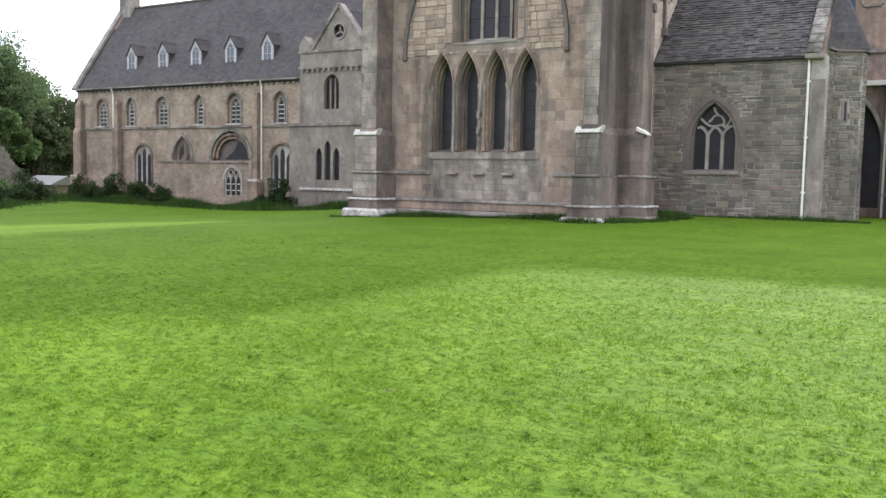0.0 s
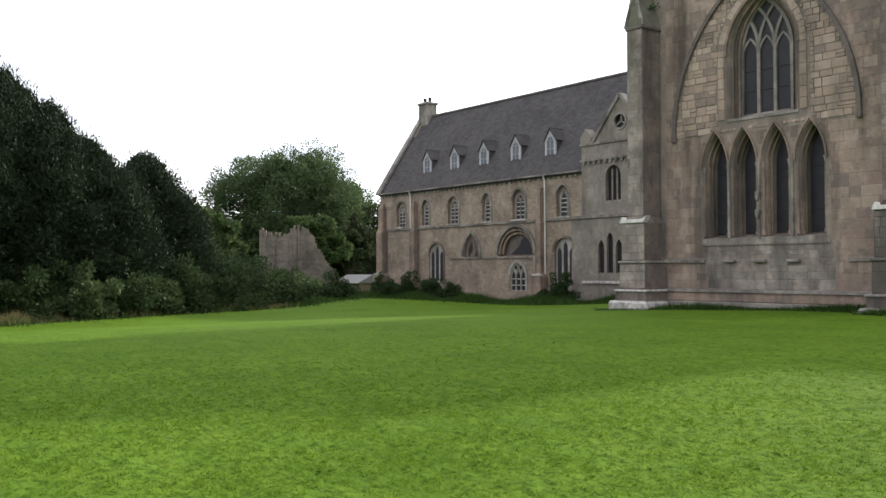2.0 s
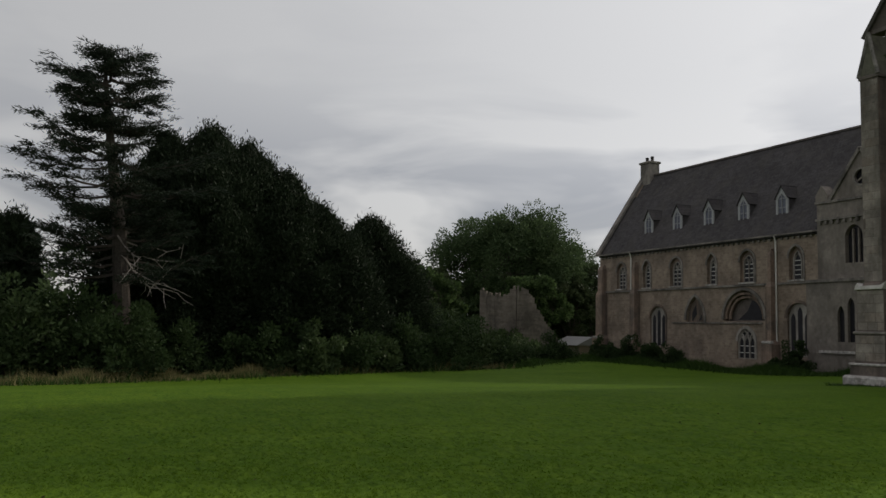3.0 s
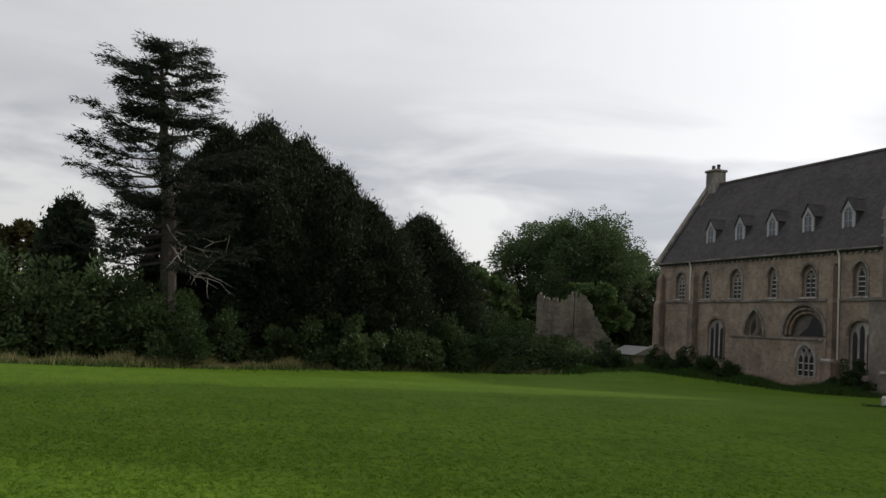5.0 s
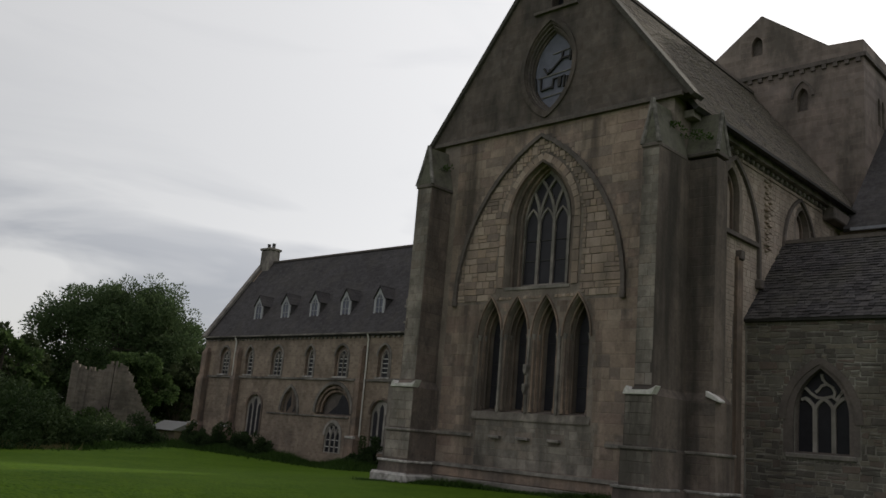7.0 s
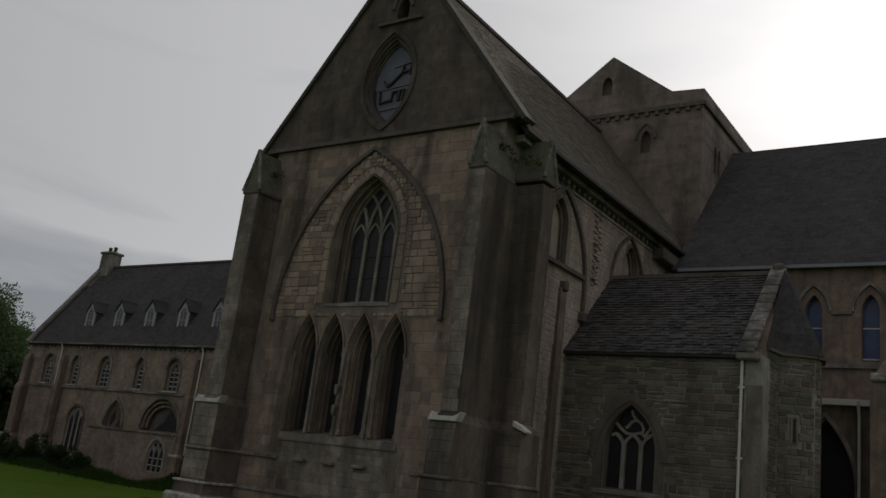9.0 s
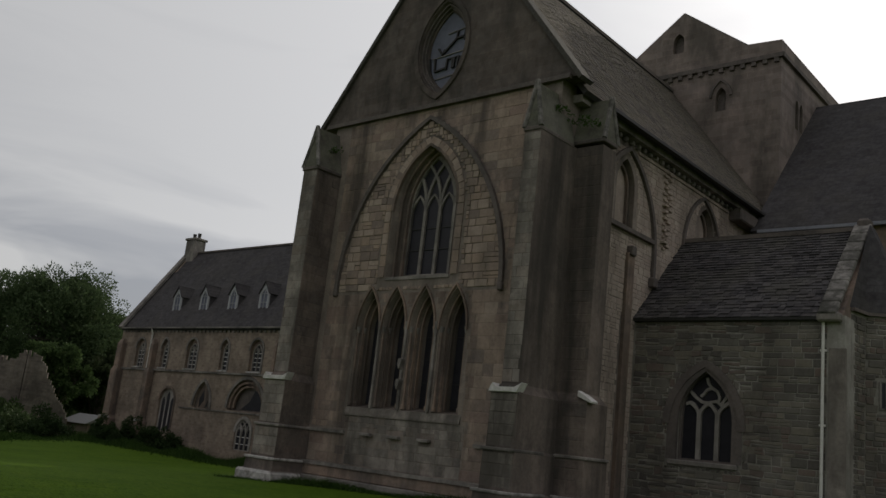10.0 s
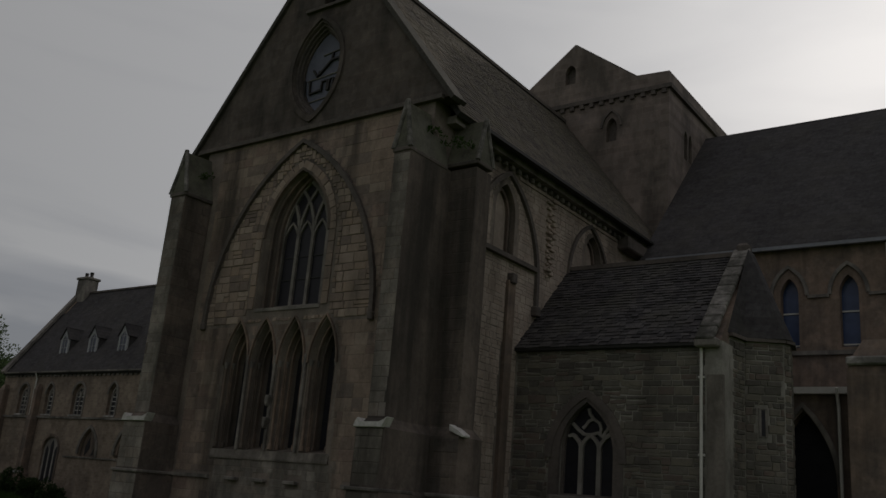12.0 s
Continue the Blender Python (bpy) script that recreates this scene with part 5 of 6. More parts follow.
slab(bay, "roof", (-33.2, 50, 9.45), (-33.2, BY + 0.3, 9.45), (-35.45, BY + 0.3, 12.3), (-35.45, 50, 12.3), 0.1, FAR_SLATE)

# ---- vegetation ----
YEW = leafy("yew_needles", (0.014, 0.022, 0.012), (0.03, 0.045, 0.023), 0.1, vary=0.35)
CEDAR = leafy("cedar_needles", (0.010, 0.017, 0.012), (0.032, 0.045, 0.028), 0.15)
# brighter copy for the great ash, its sunlight put into the leaf colour
ASH_CROWN = leafy("sunlit_ash_leaves", (0.03, 0.056, 0.026), (0.105, 0.15, 0.066), 0.35, scale=0.5)
ASH = leafy("ash_leaves", (0.024, 0.048, 0.018), (0.095, 0.145, 0.052), 0.35, scale=0.9)
LAUREL = leafy("laurel_leaves", (0.026, 0.046, 0.02), (0.105, 0.15, 0.062), 0.25, 0.45)
SHRUB = leafy("shrub_leaves", (0.017, 0.032, 0.013), (0.056, 0.09, 0.034), 0.28)
WOOD = leafy("woodland_leaves", (0.024, 0.04, 0.018), (0.07, 0.088, 0.042), 0.25, scale=0.15)
RUSSET = leafy("turning_leaves", (0.035, 0.032, 0.014), (0.09, 0.08, 0.035), 0.25)
STRAW = leafy("dry_grass", (0.07, 0.085, 0.03), (0.26, 0.22, 0.11), 0.3, scale=1.5)
BLADE = leafy("lawn_blades", (0.05, 0.108, 0.009), (0.138, 0.226, 0.02), 0.5, 0.8, scale=4.0, vary=0.25)
WEED = leafy("weed_leaves", (0.02, 0.045, 0.01), (0.06, 0.11, 0.025), 0.3)


def fast_mesh(name, verts, nper, mat, parent, label="", kind="", category=""):
    """A mesh of many separate small faces, nper corners each."""
    verts = np.asarray(verts, dtype=np.float32).reshape(-1, 3)
    if parent:
        verts = verts - np.array(base_of(parent), dtype=np.float32)
    n = len(verts) // nper
    me = bpy.data.meshes.new(name)
    me.vertices.add(len(verts))
    me.vertices.foreach_set("co", verts.ravel())
    me.loops.add(n * nper)
    me.loops.foreach_set("vertex_index", np.arange(n * nper, dtype=np.int32))
    me.polygons.add(n)
    me.polygons.foreach_set("loop_start", np.arange(0, n * nper, nper, dtype=np.int32))
    me.update(calc_edges=True)
    me.materials.append(mat)
    ob = new(name, me)
    if parent:
        ob.parent = parent
    return tagged(ob, label, category, "", kind)


def unit(v):
    return v / np.maximum(np.linalg.norm(v, axis=-1, keepdims=True), 1e-6)


def leaf_faces(rng, centres, way, length, width, spread):
    """Pointed four-cornered leaves at the centres, along way with some spread."""
    n = len(centres)
    along = unit(way + rng.normal(0, spread, (n, 3)))
    side = unit(np.cross(along, rng.normal(0, 1, (n, 3))))
    l = length * rng.uniform(0.6, 1.3, (n, 1))
    w = width * rng.uniform(0.6, 1.3, (n, 1))
    return np.stack([centres, centres + along * l * 0.45 + side * w * 0.5, centres + along * l, centres + along * l * 0.45 - side * w * 0.5], axis=1)


def clumped(rng, hubs, per, radius, away, length, width, spread=0.6, flat=1.0):
    """Leaves gathered in clumps round the hubs, pointing outwards from `away`."""
    hubs = np.asarray(hubs, float)
    r = np.asarray(radius) if np.ndim(radius) else np.full(len(hubs), radius)
    idx = np.repeat(np.arange(len(hubs)), per)
    off = unit(rng.normal(0, 1, (len(idx), 3))) * (rng.uniform(0.25, 1, (len(idx), 1)) ** 0.6) * r[idx][:, None]
    off[:, 2] *= flat
    c = hubs[idx] + off
    return leaf_faces(rng, c, unit(unit(off) + 0.8 * unit(hubs[idx] - away)), length, width, spread)


def limb(rng, a, b, sag, n=5):
    a, b = np.asarray(a, float), np.asarray(b, float)
    pts = []
    for i in range(n + 1):
        t = i / n
        p = a + (b - a) * t
        p = p + np.array([0, 0, -sag * math.sin(t * math.pi)]) + (rng.normal(0, 0.06, 3) * np.linalg.norm(b - a) * 0.25 if 0 < i < n else 0)
        pts.append(tuple(p))
    return pts


def broadleaf(name, label, at, height, radius, mat, seed, hubs=170, per=110, leaf=0.34, bole=0.28, squash=0.55, group="", category="tree", lumps=9):
    """A spreading tree: a tapered trunk, forked limbs, and a lumpy crown of leaf clumps with gaps."""
    rng = np.random.default_rng(seed)
    x, y = at
    z0 = ground_z(x, y)
    t = thing(name, label, category, (x, y, z0), group)
    base = np.array([x, y, z0])
    mid = base + [0, 0, height * (bole + (1 - bole) * 0.5)]
    bm = bmesh.new()
    r0 = height * 0.022
    tube(bm, [tuple(base + [0, 0, -0.3]), tuple(base + [0.1, 0, height * bole]), tuple(base + [0, 0.2, height * 0.8])], [r0 * 1.4, r0, r0 * 0.3], 8)
    # big lumps make an uneven outline
    lump = []
    for i in range(lumps):
        a = rng.uniform(0, math.tau)
        h = rng.uniform(-0.75, 0.8)
        q = math.sqrt(max(0.05, 1 - h * h)) * rng.uniform(0.45, 0.72)
        lump.append((mid + [radius * q * math.cos(a), radius * q * math.sin(a), h * height * (1 - bole) * 0.36], radius * rng.uniform(0.38, 0.55)))
    lump.append((mid + [0, 0, height * (1 - bole) * 0.24], radius * 0.52))
    pts, rad = [], []
    for i in range(hubs):
        c, r = lump[rng.integers(len(lump))]
        d = unit(rng.normal(0, 1, 3))
        d[2] = abs(d[2]) if rng.random() < 0.6 else d[2]
        p = c + d * r * [1, 1, squash + 0.35] * rng.uniform(0.55, 1.0)
        p[2] = max(p[2], z0 + height * bole * 0.55)
        pts.append(p)
        rad.append(radius * rng.uniform(0.07, 0.15))
    for c, r in lump:
        tube(bm, limb(rng, base + [0, 0, height * bole * rng.uniform(0.6, 1.2)], c, -0.3), [r0 * 0.5, r0 * 0.42, r0 * 0.34, r0 * 0.26, r0 * 0.2, r0 * 0.1], 5)
    for i in range(0, hubs, 3):
        c = lump[i % len(lump)][0]
        tube(bm, limb(rng, c, pts[i], 0.0, 3), [r0 * 0.14, r0 * 0.1, r0 * 0.07, r0 * 0.03], 4)
    part("trunk", bm, BARK, t)
    fast_mesh("crown", clumped(rng, pts, per, np.array(rad), mid, leaf, leaf * 0.55), 4, mat, t)
    return t


def yew_tree(label, at, height, radius, seed, lean=0.0, name="yew_tree", mat=None, hubs=520):
    """A dense dark evergreen whose outline bristles with upright shoots."""
    rng = np.random.default_rng(seed)
    x, y = at
    z0 = ground_z(x, y)
    t = thing(name, label, "tree", (x, y, z0), "dark evergreens by the lawn")
    bm = bmesh.new()
    tube(bm, [(x, y, z0 - 0.3), (x + 0.1, y, z0 + height * 0.35), (x, y + 0.1, z0 + height * 0.8)], [0.55, 0.4, 0.1], 8)
    pts, inner = [], []
    for i in range(hubs):
        h = rng.uniform(0.02, 1.0)
        a = rng.uniform(0, math.tau)
        lump = 1 + 0.16 * math.sin(3 * a + seed) + 0.1 * math.sin(7 * a + h * 9 + seed)
        prof = (1 - max(0, (h - 0.2) / 0.8) ** 2.6) * (0.86 + 0.14 * min(1, h / 0.25))
        r = radius * max(0.05, prof) * lump * rng.uniform(0.82, 1.03)
        p = np.array([x + r * math.cos(a), y + r * math.sin(a) + lean * h, z0 + height * h * 0.97])
        pts.append(p)
        inner.append(np.array([x + 0.6 * r * math.cos(a), y + 0.6 * r * math.sin(a) + lean * h, z0 + height * h * 0.9]))
    for i in range(0, hubs, 12):
        tube(bm, limb(rng, (x, y, z0 + (pts[i][2] - z0) * 0.6), pts[i], 0.2, 3), [0.12, 0.09, 0.06, 0.02], 4)
    part("trunk", bm, BARK, t)
    axis = np.array([x, y, z0 + height * 0.3])
    pts = np.array(pts)
    idx = np.repeat(np.arange(hubs), 150)
    c = pts[idx] + rng.normal(0, 0.3, (len(idx), 3)) * [1, 1, 1.1]
    way = unit(unit(pts[idx] - axis) * 0.9 + np.array([0, 0, 0.45]))
    sprays = leaf_faces(rng, c, way, 0.27, 0.07, 0.55)
    body = clumped(rng, inner, 26, 0.8, axis, 0.6, 0.45, 0.9)
    fast_mesh("crown", np.concatenate([sprays, body]), 4, mat or YEW, t)
    return t


def cedar_tree(at, height, seed):
    """A tall gaunt conifer: whorls of level branches, tufted at their ends, with sky between."""
    rng = np.random.default_rng(seed)
    x, y = at
    z0 = ground_z(x, y)
    t = thing("cedar_tree", "tall gaunt dark cedar with open tiers of branches", "tree", (x, y, z0))
    bm = bmesh.new()
    top = np.array([x, y - 1.2, z0 + height])
    base = np.array([x, y, z0])
    tube(bm, [tuple(base + (top - base) * k + [0, 0.25 * math.sin(k * 5), 0]) for k in (-0.02, 0.2, 0.45, 0.7, 0.9, 1.0)], [0.5, 0.42, 0.33, 0.22, 0.1, 0.03], 8)
    hubs = []
    n = 76
    for i in range(n):
        h = 0.30 + 0.69 * (i / n) + rng.uniform(-0.015, 0.015)
        a = i * 2.4 + rng.uniform(-0.4, 0.4)
        wave = 0.72 + 0.28 * math.sin(h * 23.0)
        reach = (4.7 * min(1, (1.03 - h) / 0.34) ** 0.95 + 0.2) * wave * rng.uniform(0.7, 1.08)
        if h > 0.9:
            reach = max(reach, 1.25 * min(1, (1.03 - h) / 0.08) * rng.uniform(0.7, 1.1))
        o = base + (top - base) * h
        droop = rng.uniform(-0.05, 0.22) if h < 0.6 else rng.uniform(-0.12, 0.32)
        tip = o + np.array([math.cos(a) * reach, math.sin(a) * reach, reach * droop])
        ln = limb(rng, o, tip, 0.12 * reach, 5)
        tube(bm, ln, [0.1, 0.085, 0.065, 0.05, 0.03, 0.012], 4)
        for k in range(2, 6):
            for s in range(4):
                p = np.array(ln[k]) + rng.normal(0, 0.12, 3)
                q = p + np.array([math.cos(a + rng.uniform(-1.3, 1.3)), math.sin(a + rng.uniform(-1.3, 1.3)), rng.uniform(-0.25, 0.3)]) * rng.uniform(0.35, 0.95)
                tube(bm, [tuple(p), tuple((p + q) / 2), tuple(q)], [0.022, 0.016, 0.006], 3)
                hubs += [q, (p + q) / 2]
    for i in range(7):
        dead = bmesh.new()
        h = 0.20 + 0.02 * i
        a = rng.uniform(0.2, 2.0)
        o = base + (top - base) * (h + 0.12)
        reach = rng.uniform(2.0, 3.6)
        tip = o + np.array([math.cos(a) * reach, math.sin(a) * reach, -rng.uniform(0.3, 1.8)])
        ln = limb(rng, o, tip, 0.3, 5)
        tube(dead, ln, [0.06, 0.05, 0.042, 0.035, 0.025, 0.01], 5)
        for k in (2, 3, 4, 5):
            q = np.array(ln[k]) + rng.normal(0, 0.55, 3) + [0.2, 0, -0.35]
            tube(dead, [ln[k], tuple((np.array(ln[k]) + q) / 2 + rng.normal(0, 0.06, 3)), tuple(q)], [0.024, 0.018, 0.006], 4)
        part("dead_branch", dead, DEAD_WOOD, t, "bare bleached lower branch")
    part("trunk", bm, BARK, t)
    hubs = np.array(hubs)
    idx = np.repeat(np.arange(len(hubs)), 26)
    c = hubs[idx] + rng.normal(0, 0.17, (len(idx), 3)) * [1, 1, 0.32]
    out = unit((hubs[idx] - base) * [1, 1, 0.0] + 1e-3)
    fast_mesh("crown", leaf_faces(rng, c, out + [0, 0, 0.1], 0.24, 0.05, 0.45), 4, CEDAR, t)
    return t


def bush(label, at, height, radius, mat, seed, leaf=0.22, name="bush", hubs=70, per=90, group="", tall=0.0):
    rng = np.random.default_rng(seed)
    x, y = at
    z0 = ground_z(x, y)
    t = thing(name, label, "bush", (x, y, z0), group)
    bm = bmesh.new()
    pts = []
    for i in range(hubs):
        d = unit(rng.normal(0, 1, 3))
        d[2] = abs(d[2])
        k = rng.uniform(0.45, 1.0) * (1 + 0.28 * math.sin(5 * math.atan2(d[1], d[0]) + seed)) * (1 + 0.2 * math.sin(9 * d[2] + 2 * seed))
        pts.append(np.array([x + d[0] * radius * k, y + d[1] * radius * k, z0 + 0.1 + d[2] * height * 0.9 * k + rng.uniform(0, height * 0.1)]))
    for p in pts[::4]:
        tube(bm, limb(rng, (x + rng.normal(0, 0.1), y + rng.normal(0, 0.1), z0 - 0.1), p, -0.1, 3), [0.035, 0.028, 0.02, 0.008], 4)
    part("stems", bm, BARK, t)
    fast_mesh("foliage", clumped(rng, pts, per, radius * 0.24, np.array([x, y, z0]), leaf, leaf * 0.5), 4, mat, t)
    return t


cedar_tree((-45.3, 6.5), 16.2, 5)
yew_tree("huge dark yew with feathery upright shoots", (-51.5, 11.4), 14.1, 4.5, 21)
yew_tree("broad dark yew crowded against its neighbours", (-51.8, 13.7), 13.3, 4.2, 22)
yew_tree("broad dark yew in the middle of the clump", (-51.2, 15.9), 11.5, 3.9, 27)
yew_tree("dark yew sloping down to the shrubs", (-50.8, 17.9), 9.5, 3.5, 23)
yew_tree("lower rounded dark yew", (-54.8, 22.6), 9.7, 3.6, 24)
yew_tree("dark evergreen thicket behind the cedar", (-51.4, 9.0), 13.2, 3.5, 25)
yew_tree("small dark conifer with a ragged tip", (-47.0, 1.4), 7.6, 1.5, 26, name="small_conifer", hubs=150)
broadleaf("ash_tree", "large rounded green ash tree behind the ruin", (-93.0, 54.2), 17.0, 9.8, ASH_CROWN, 31, hubs=900, per=150, leaf=0.32, bole=0.08, lumps=34)
broadleaf("ash_tree", "leafy tree with hanging sprays beside the ruin", (-79.5, 49.6), 8.6, 3.6, ASH, 32, hubs=130, per=110, leaf=0.36, bole=0.08)
for i, (x, y, h, r, m) in enumerate(((-66.0, 31.5, 7.2, 2.8, ASH), (-69, 32.6, 5.2, 2.2, LAUREL), (-88, 62, 9.5, 5.5, WOOD), (-96, 68, 11, 6, WOOD), (-104, 40, 9, 6, WOOD), (-73, 30, 7.6, 3.8, ASH), (-82, 37.5, 8.6, 4.4, WOOD), (-110, 30, 9.5, 6, WOOD),
                                     (-70, -8, 8.3, 4.2, RUSSET), (-76, -14, 9.2, 4.5, WOOD), (-66, -2, 7.4, 3.6, RUSSET), (-64, -16, 9.0, 4.6, ASH), (-84, 70, 8, 5, WOOD), (-84.5, 57, 8.0, 3.6, WOOD), (-90, 60, 7.5, 4.2, WOOD), (-96, 50, 7.0, 6.0, WOOD))):
    broadleaf("broadleaf_tree", "leafy tree in the thicket beyond the lawn" if m is not RUSSET else "tree with turning brownish leaves", (x, y), h + 1.0, r, m, 40 + i, hubs=110, per=80, leaf=0.42, bole=0.12, group="trees beyond the lawn")
for i, (x, y, h, r, m, lf) in enumerate(((-43.6, -2.2, 4.0, 2.6, SHRUB, 0.26), (-44.3, 1.2, 4.9, 3.0, LAUREL, 0.28), (-44.4, 4.0, 4.2, 2.6, SHRUB, 0.26), (-45.5, 6.9, 3.0, 2.0, SHRUB, 0.24), (-46.5, 9.3, 2.6, 1.9, SHRUB, 0.24),
                                         (-46.6, 16.4, 2.4, 1.5, LAUREL, 0.3), (-43.2, 6.3, 3.3, 2.0, SHRUB, 0.24), (-47.6, 14.6, 2.7, 2.1, SHRUB, 0.24), (-48.0, 18.6, 2.5, 2.0, SHRUB, 0.24), (-49.8, 22.6, 2.6, 2.1, SHRUB, 0.24), (-52.6, 27.0, 3.2, 2.6, SHRUB, 0.24), (-55.6, 30.4, 2.9, 2.3, LAUREL, 0.26), (-48.8, 20.8, 2.5, 1.7, LAUREL, 0.32), (-50.2, 24.6, 2.2, 1.8, SHRUB, 0.24), (-57.5, 29.0, 4.4, 2.4, LAUREL, 0.28), (-60.5, 32.0, 2.4, 2.0, SHRUB, 0.25),
                                         (-63, 36.5, 1.5, 1.9, SHRUB, 0.25), (-66, 40.0, 1.5, 1.9, LAUREL, 0.25), (-55.5, 32.2, 2.0, 1.7, SHRUB, 0.22), (-47.4, 12.8, 2.0, 1.8, SHRUB, 0.22), (-43.2, -5.5, 3.6, 2.6, SHRUB, 0.25), (-60.8, 40.6, 1.6, 1.5, SHRUB, 0.2))):
    bush("leafy shrub at the edge of the lawn" if m is SHRUB else "glossy light green laurel shrub", (x, y), h, r, m, 60 + i, lf, hubs=110 if r > 2 else 70, group="shrubs along the lawn edge")
for i, (x, y, h, r) in enumerate(((-60.2, 44.6, 1.25, 1.1), (-56.7, 44.5, 1.2, 1.2), (-53.2, 44.3, 1.15, 1.3), (-58.4, 44.2, 0.9, 1.0), (-39.0, 43.7, 1.35, 1.1), (-51.0, 44.6, 0.8, 1.0), (-40.4, 44.2, 0.7, 0.8))):
    bush("dark clipped shrub at the foot of the range", (x, y), h * 1.25, r * 0.85, SHRUB, 90 + i, 0.16, hubs=60, group="shrubs by the range")


def tufts(name, label, line, n, wide, lo, hi, mat, seed, width=0.03):
    """Standing grass and weeds along a line on the ground."""
    rng = np.random.default_rng(seed)
    seg = rng.integers(0, len(line) - 1, n)
    t = rng.uniform(0, 1, n)
    a, b = np.array(line)[seg], np.array(line)[seg + 1]
    p = a + (b - a) * t[:, None]
    d = unit(b - a)
    p = p + np.stack([-d[:, 1], d[:, 0]], 1) * rng.normal(0, wide, (n, 1))
    patch = np.clip(0.4 + 0.5 * np.sin(p[:, 0] * 0.9 + p[:, 1] * 1.3) + 0.3 * np.sin(p[:, 1] * 3.1), 0.0, 1.0)
    z = np.array([ground_z(u, v) for u, v in p])
    root = np.column_stack([p, z - 0.02])
    h = rng.uniform(lo, hi, n) * (0.3 + 0.7 * patch)
    tip = root + np.column_stack([rng.normal(0, 0.16, n) * h / hi * 2, rng.normal(0, 0.16, n) * h / hi * 2, h])
    side = unit(np.column_stack([rng.normal(0, 1, n), rng.normal(0, 1, n), np.zeros(n)])) * width * 0.5
    return fast_mesh(name, np.stack([root - side, root + side, tip], 1), 3, mat, None, label, "stuff", "grass")


EDGE = [(-34, -6), (-37.5, 0.5), (-41.5, 5.0), (-45.0, 11.0), (-47.6, 17.7), (-50.5, 25.0), (-53.5, 31.0), (-57.5, 37.0), (-60.0, 41.0)]
tufts("long_grass", "unmown straw-coloured grass along the lawn edge", EDGE[:7], 20000, 0.7, 0.25, 0.8, STRAW, 7, 0.045)
tufts("rough_verge", "rough green weeds along the lawn edge", EDGE, 22000, 1.0, 0.15, 0.5, WEED, 8, 0.06)
tufts("rough_verge", "rough green weeds at the foot of the range", [(-61, 43.6), (-52, 44.0), (-44, 43.9), (-39.5, 43.2), (-33, 43.6)], 34000, 0.8, 0.2, 0.75, WEED, 9, 0.06)
tufts("wall_weeds", "dark weeds growing along the foot of the transept", [(-21.4, 27.4), (-19.2, 28.0), (-17, 28.6), (-14, 28.7), (-12, 28.4), (-11.2, 27.4), (-9.2, 29.2), (-9.0, 31.5), (-10.5, 33.8), (-5, 34.1), (-3, 34.3)], 16000, 0.22, 0.08, 0.34, WEED, 10, 0.04)

# short mown blades where the lawn is seen closely
rng = np.random.default_rng(77)
NB = 640000
r = 1.5 + 22.7 * rng.uniform(0, 1, NB) ** 1.1
a = np.radians(rng.normal(42, 42, NB))
bx, by = 0.4 - r * np.sin(a), 1.0 + r * np.cos(a)
lumpy = np.sin(bx * 3.1 + np.sin(by * 2.3) * 1.5) * np.sin(by * 2.7 + np.sin(bx * 1.9))
bz = np.array([ground_z(u, v) for u, v in zip(bx, by)])
cell = np.sin(np.floor(bx / 0.17 + 0.6 * np.sin(by * 7 + 2 * np.sin(bx * 3))) * 127.1 + np.floor(by / 0.13 + 0.6 * np.sin(bx * 8 + 2 * np.sin(by * 2))) * 311.7) * 43758.5453
cell = cell - np.floor(cell)
hgt = (0.006 + 0.012 * rng.uniform(0, 1, NB) + 0.014 * cell ** 2 + 0.006 * lumpy) * np.clip((20 - r) / 10, 0.12, 1.0)
wid = 0.003 + 0.0005 * r
root = np.column_stack([bx, by, bz - 0.004])
tip = root + np.column_stack([rng.normal(0, 0.03, NB), rng.normal(0, 0.024, NB), hgt])
side = unit(np.column_stack([rng.normal(0, 1, NB), rng.normal(0, 1, NB), np.zeros(NB)])) * wid[:, None]
fast_mesh("lawn_grass", np.stack([root - side, root + side, tip], 1), 3, BLADE, None, "short mown blades of the green lawn", "stuff", "grass")
# dark scraps lying on the lawn
nb = 26
r = rng.uniform(5, 22, nb)
a = np.radians(rng.uniform(0, 90, nb))
pts = np.column_stack([0.4 - r * np.sin(a), 1 + r * np.cos(a), np.zeros(nb)])
pts[:, 2] = [ground_z(u, v) + 0.035 for u, v, w in pts]
fast_mesh("fallen_leaves", leaf_faces(rng, pts, rng.normal(0, 1, (nb, 3)) * [1, 1, 0.15], 0.045, 0.03, 0.1), 4, RUSSET, None, "scattered brown leaves on the grass", "stuff", "leaves")

# small ferns in the joints of the corner caps
rng = np.random.default_rng(12)
for x, y, z in ((-10.7, 29.7, 11.0), (-10.2, 29.95, 10.9), (-11.0, 29.2, 11.2), (-20.0, 28.9, 11.1)):
    fern = thing("wall_fern", "small green fern rooted in the stone cap", "plant", (x, y, z), "ferns on the buttress caps")
    fast_mesh("fronds", clumped(rng, [(x + rng.normal(0, 0.12), y + rng.normal(0, 0.12), z + rng.uniform(0, 0.12)) for k in range(6)], 10, 0.08, np.array([x, y, z - 0.3]), 0.12, 0.05), 4, WEED, fern)

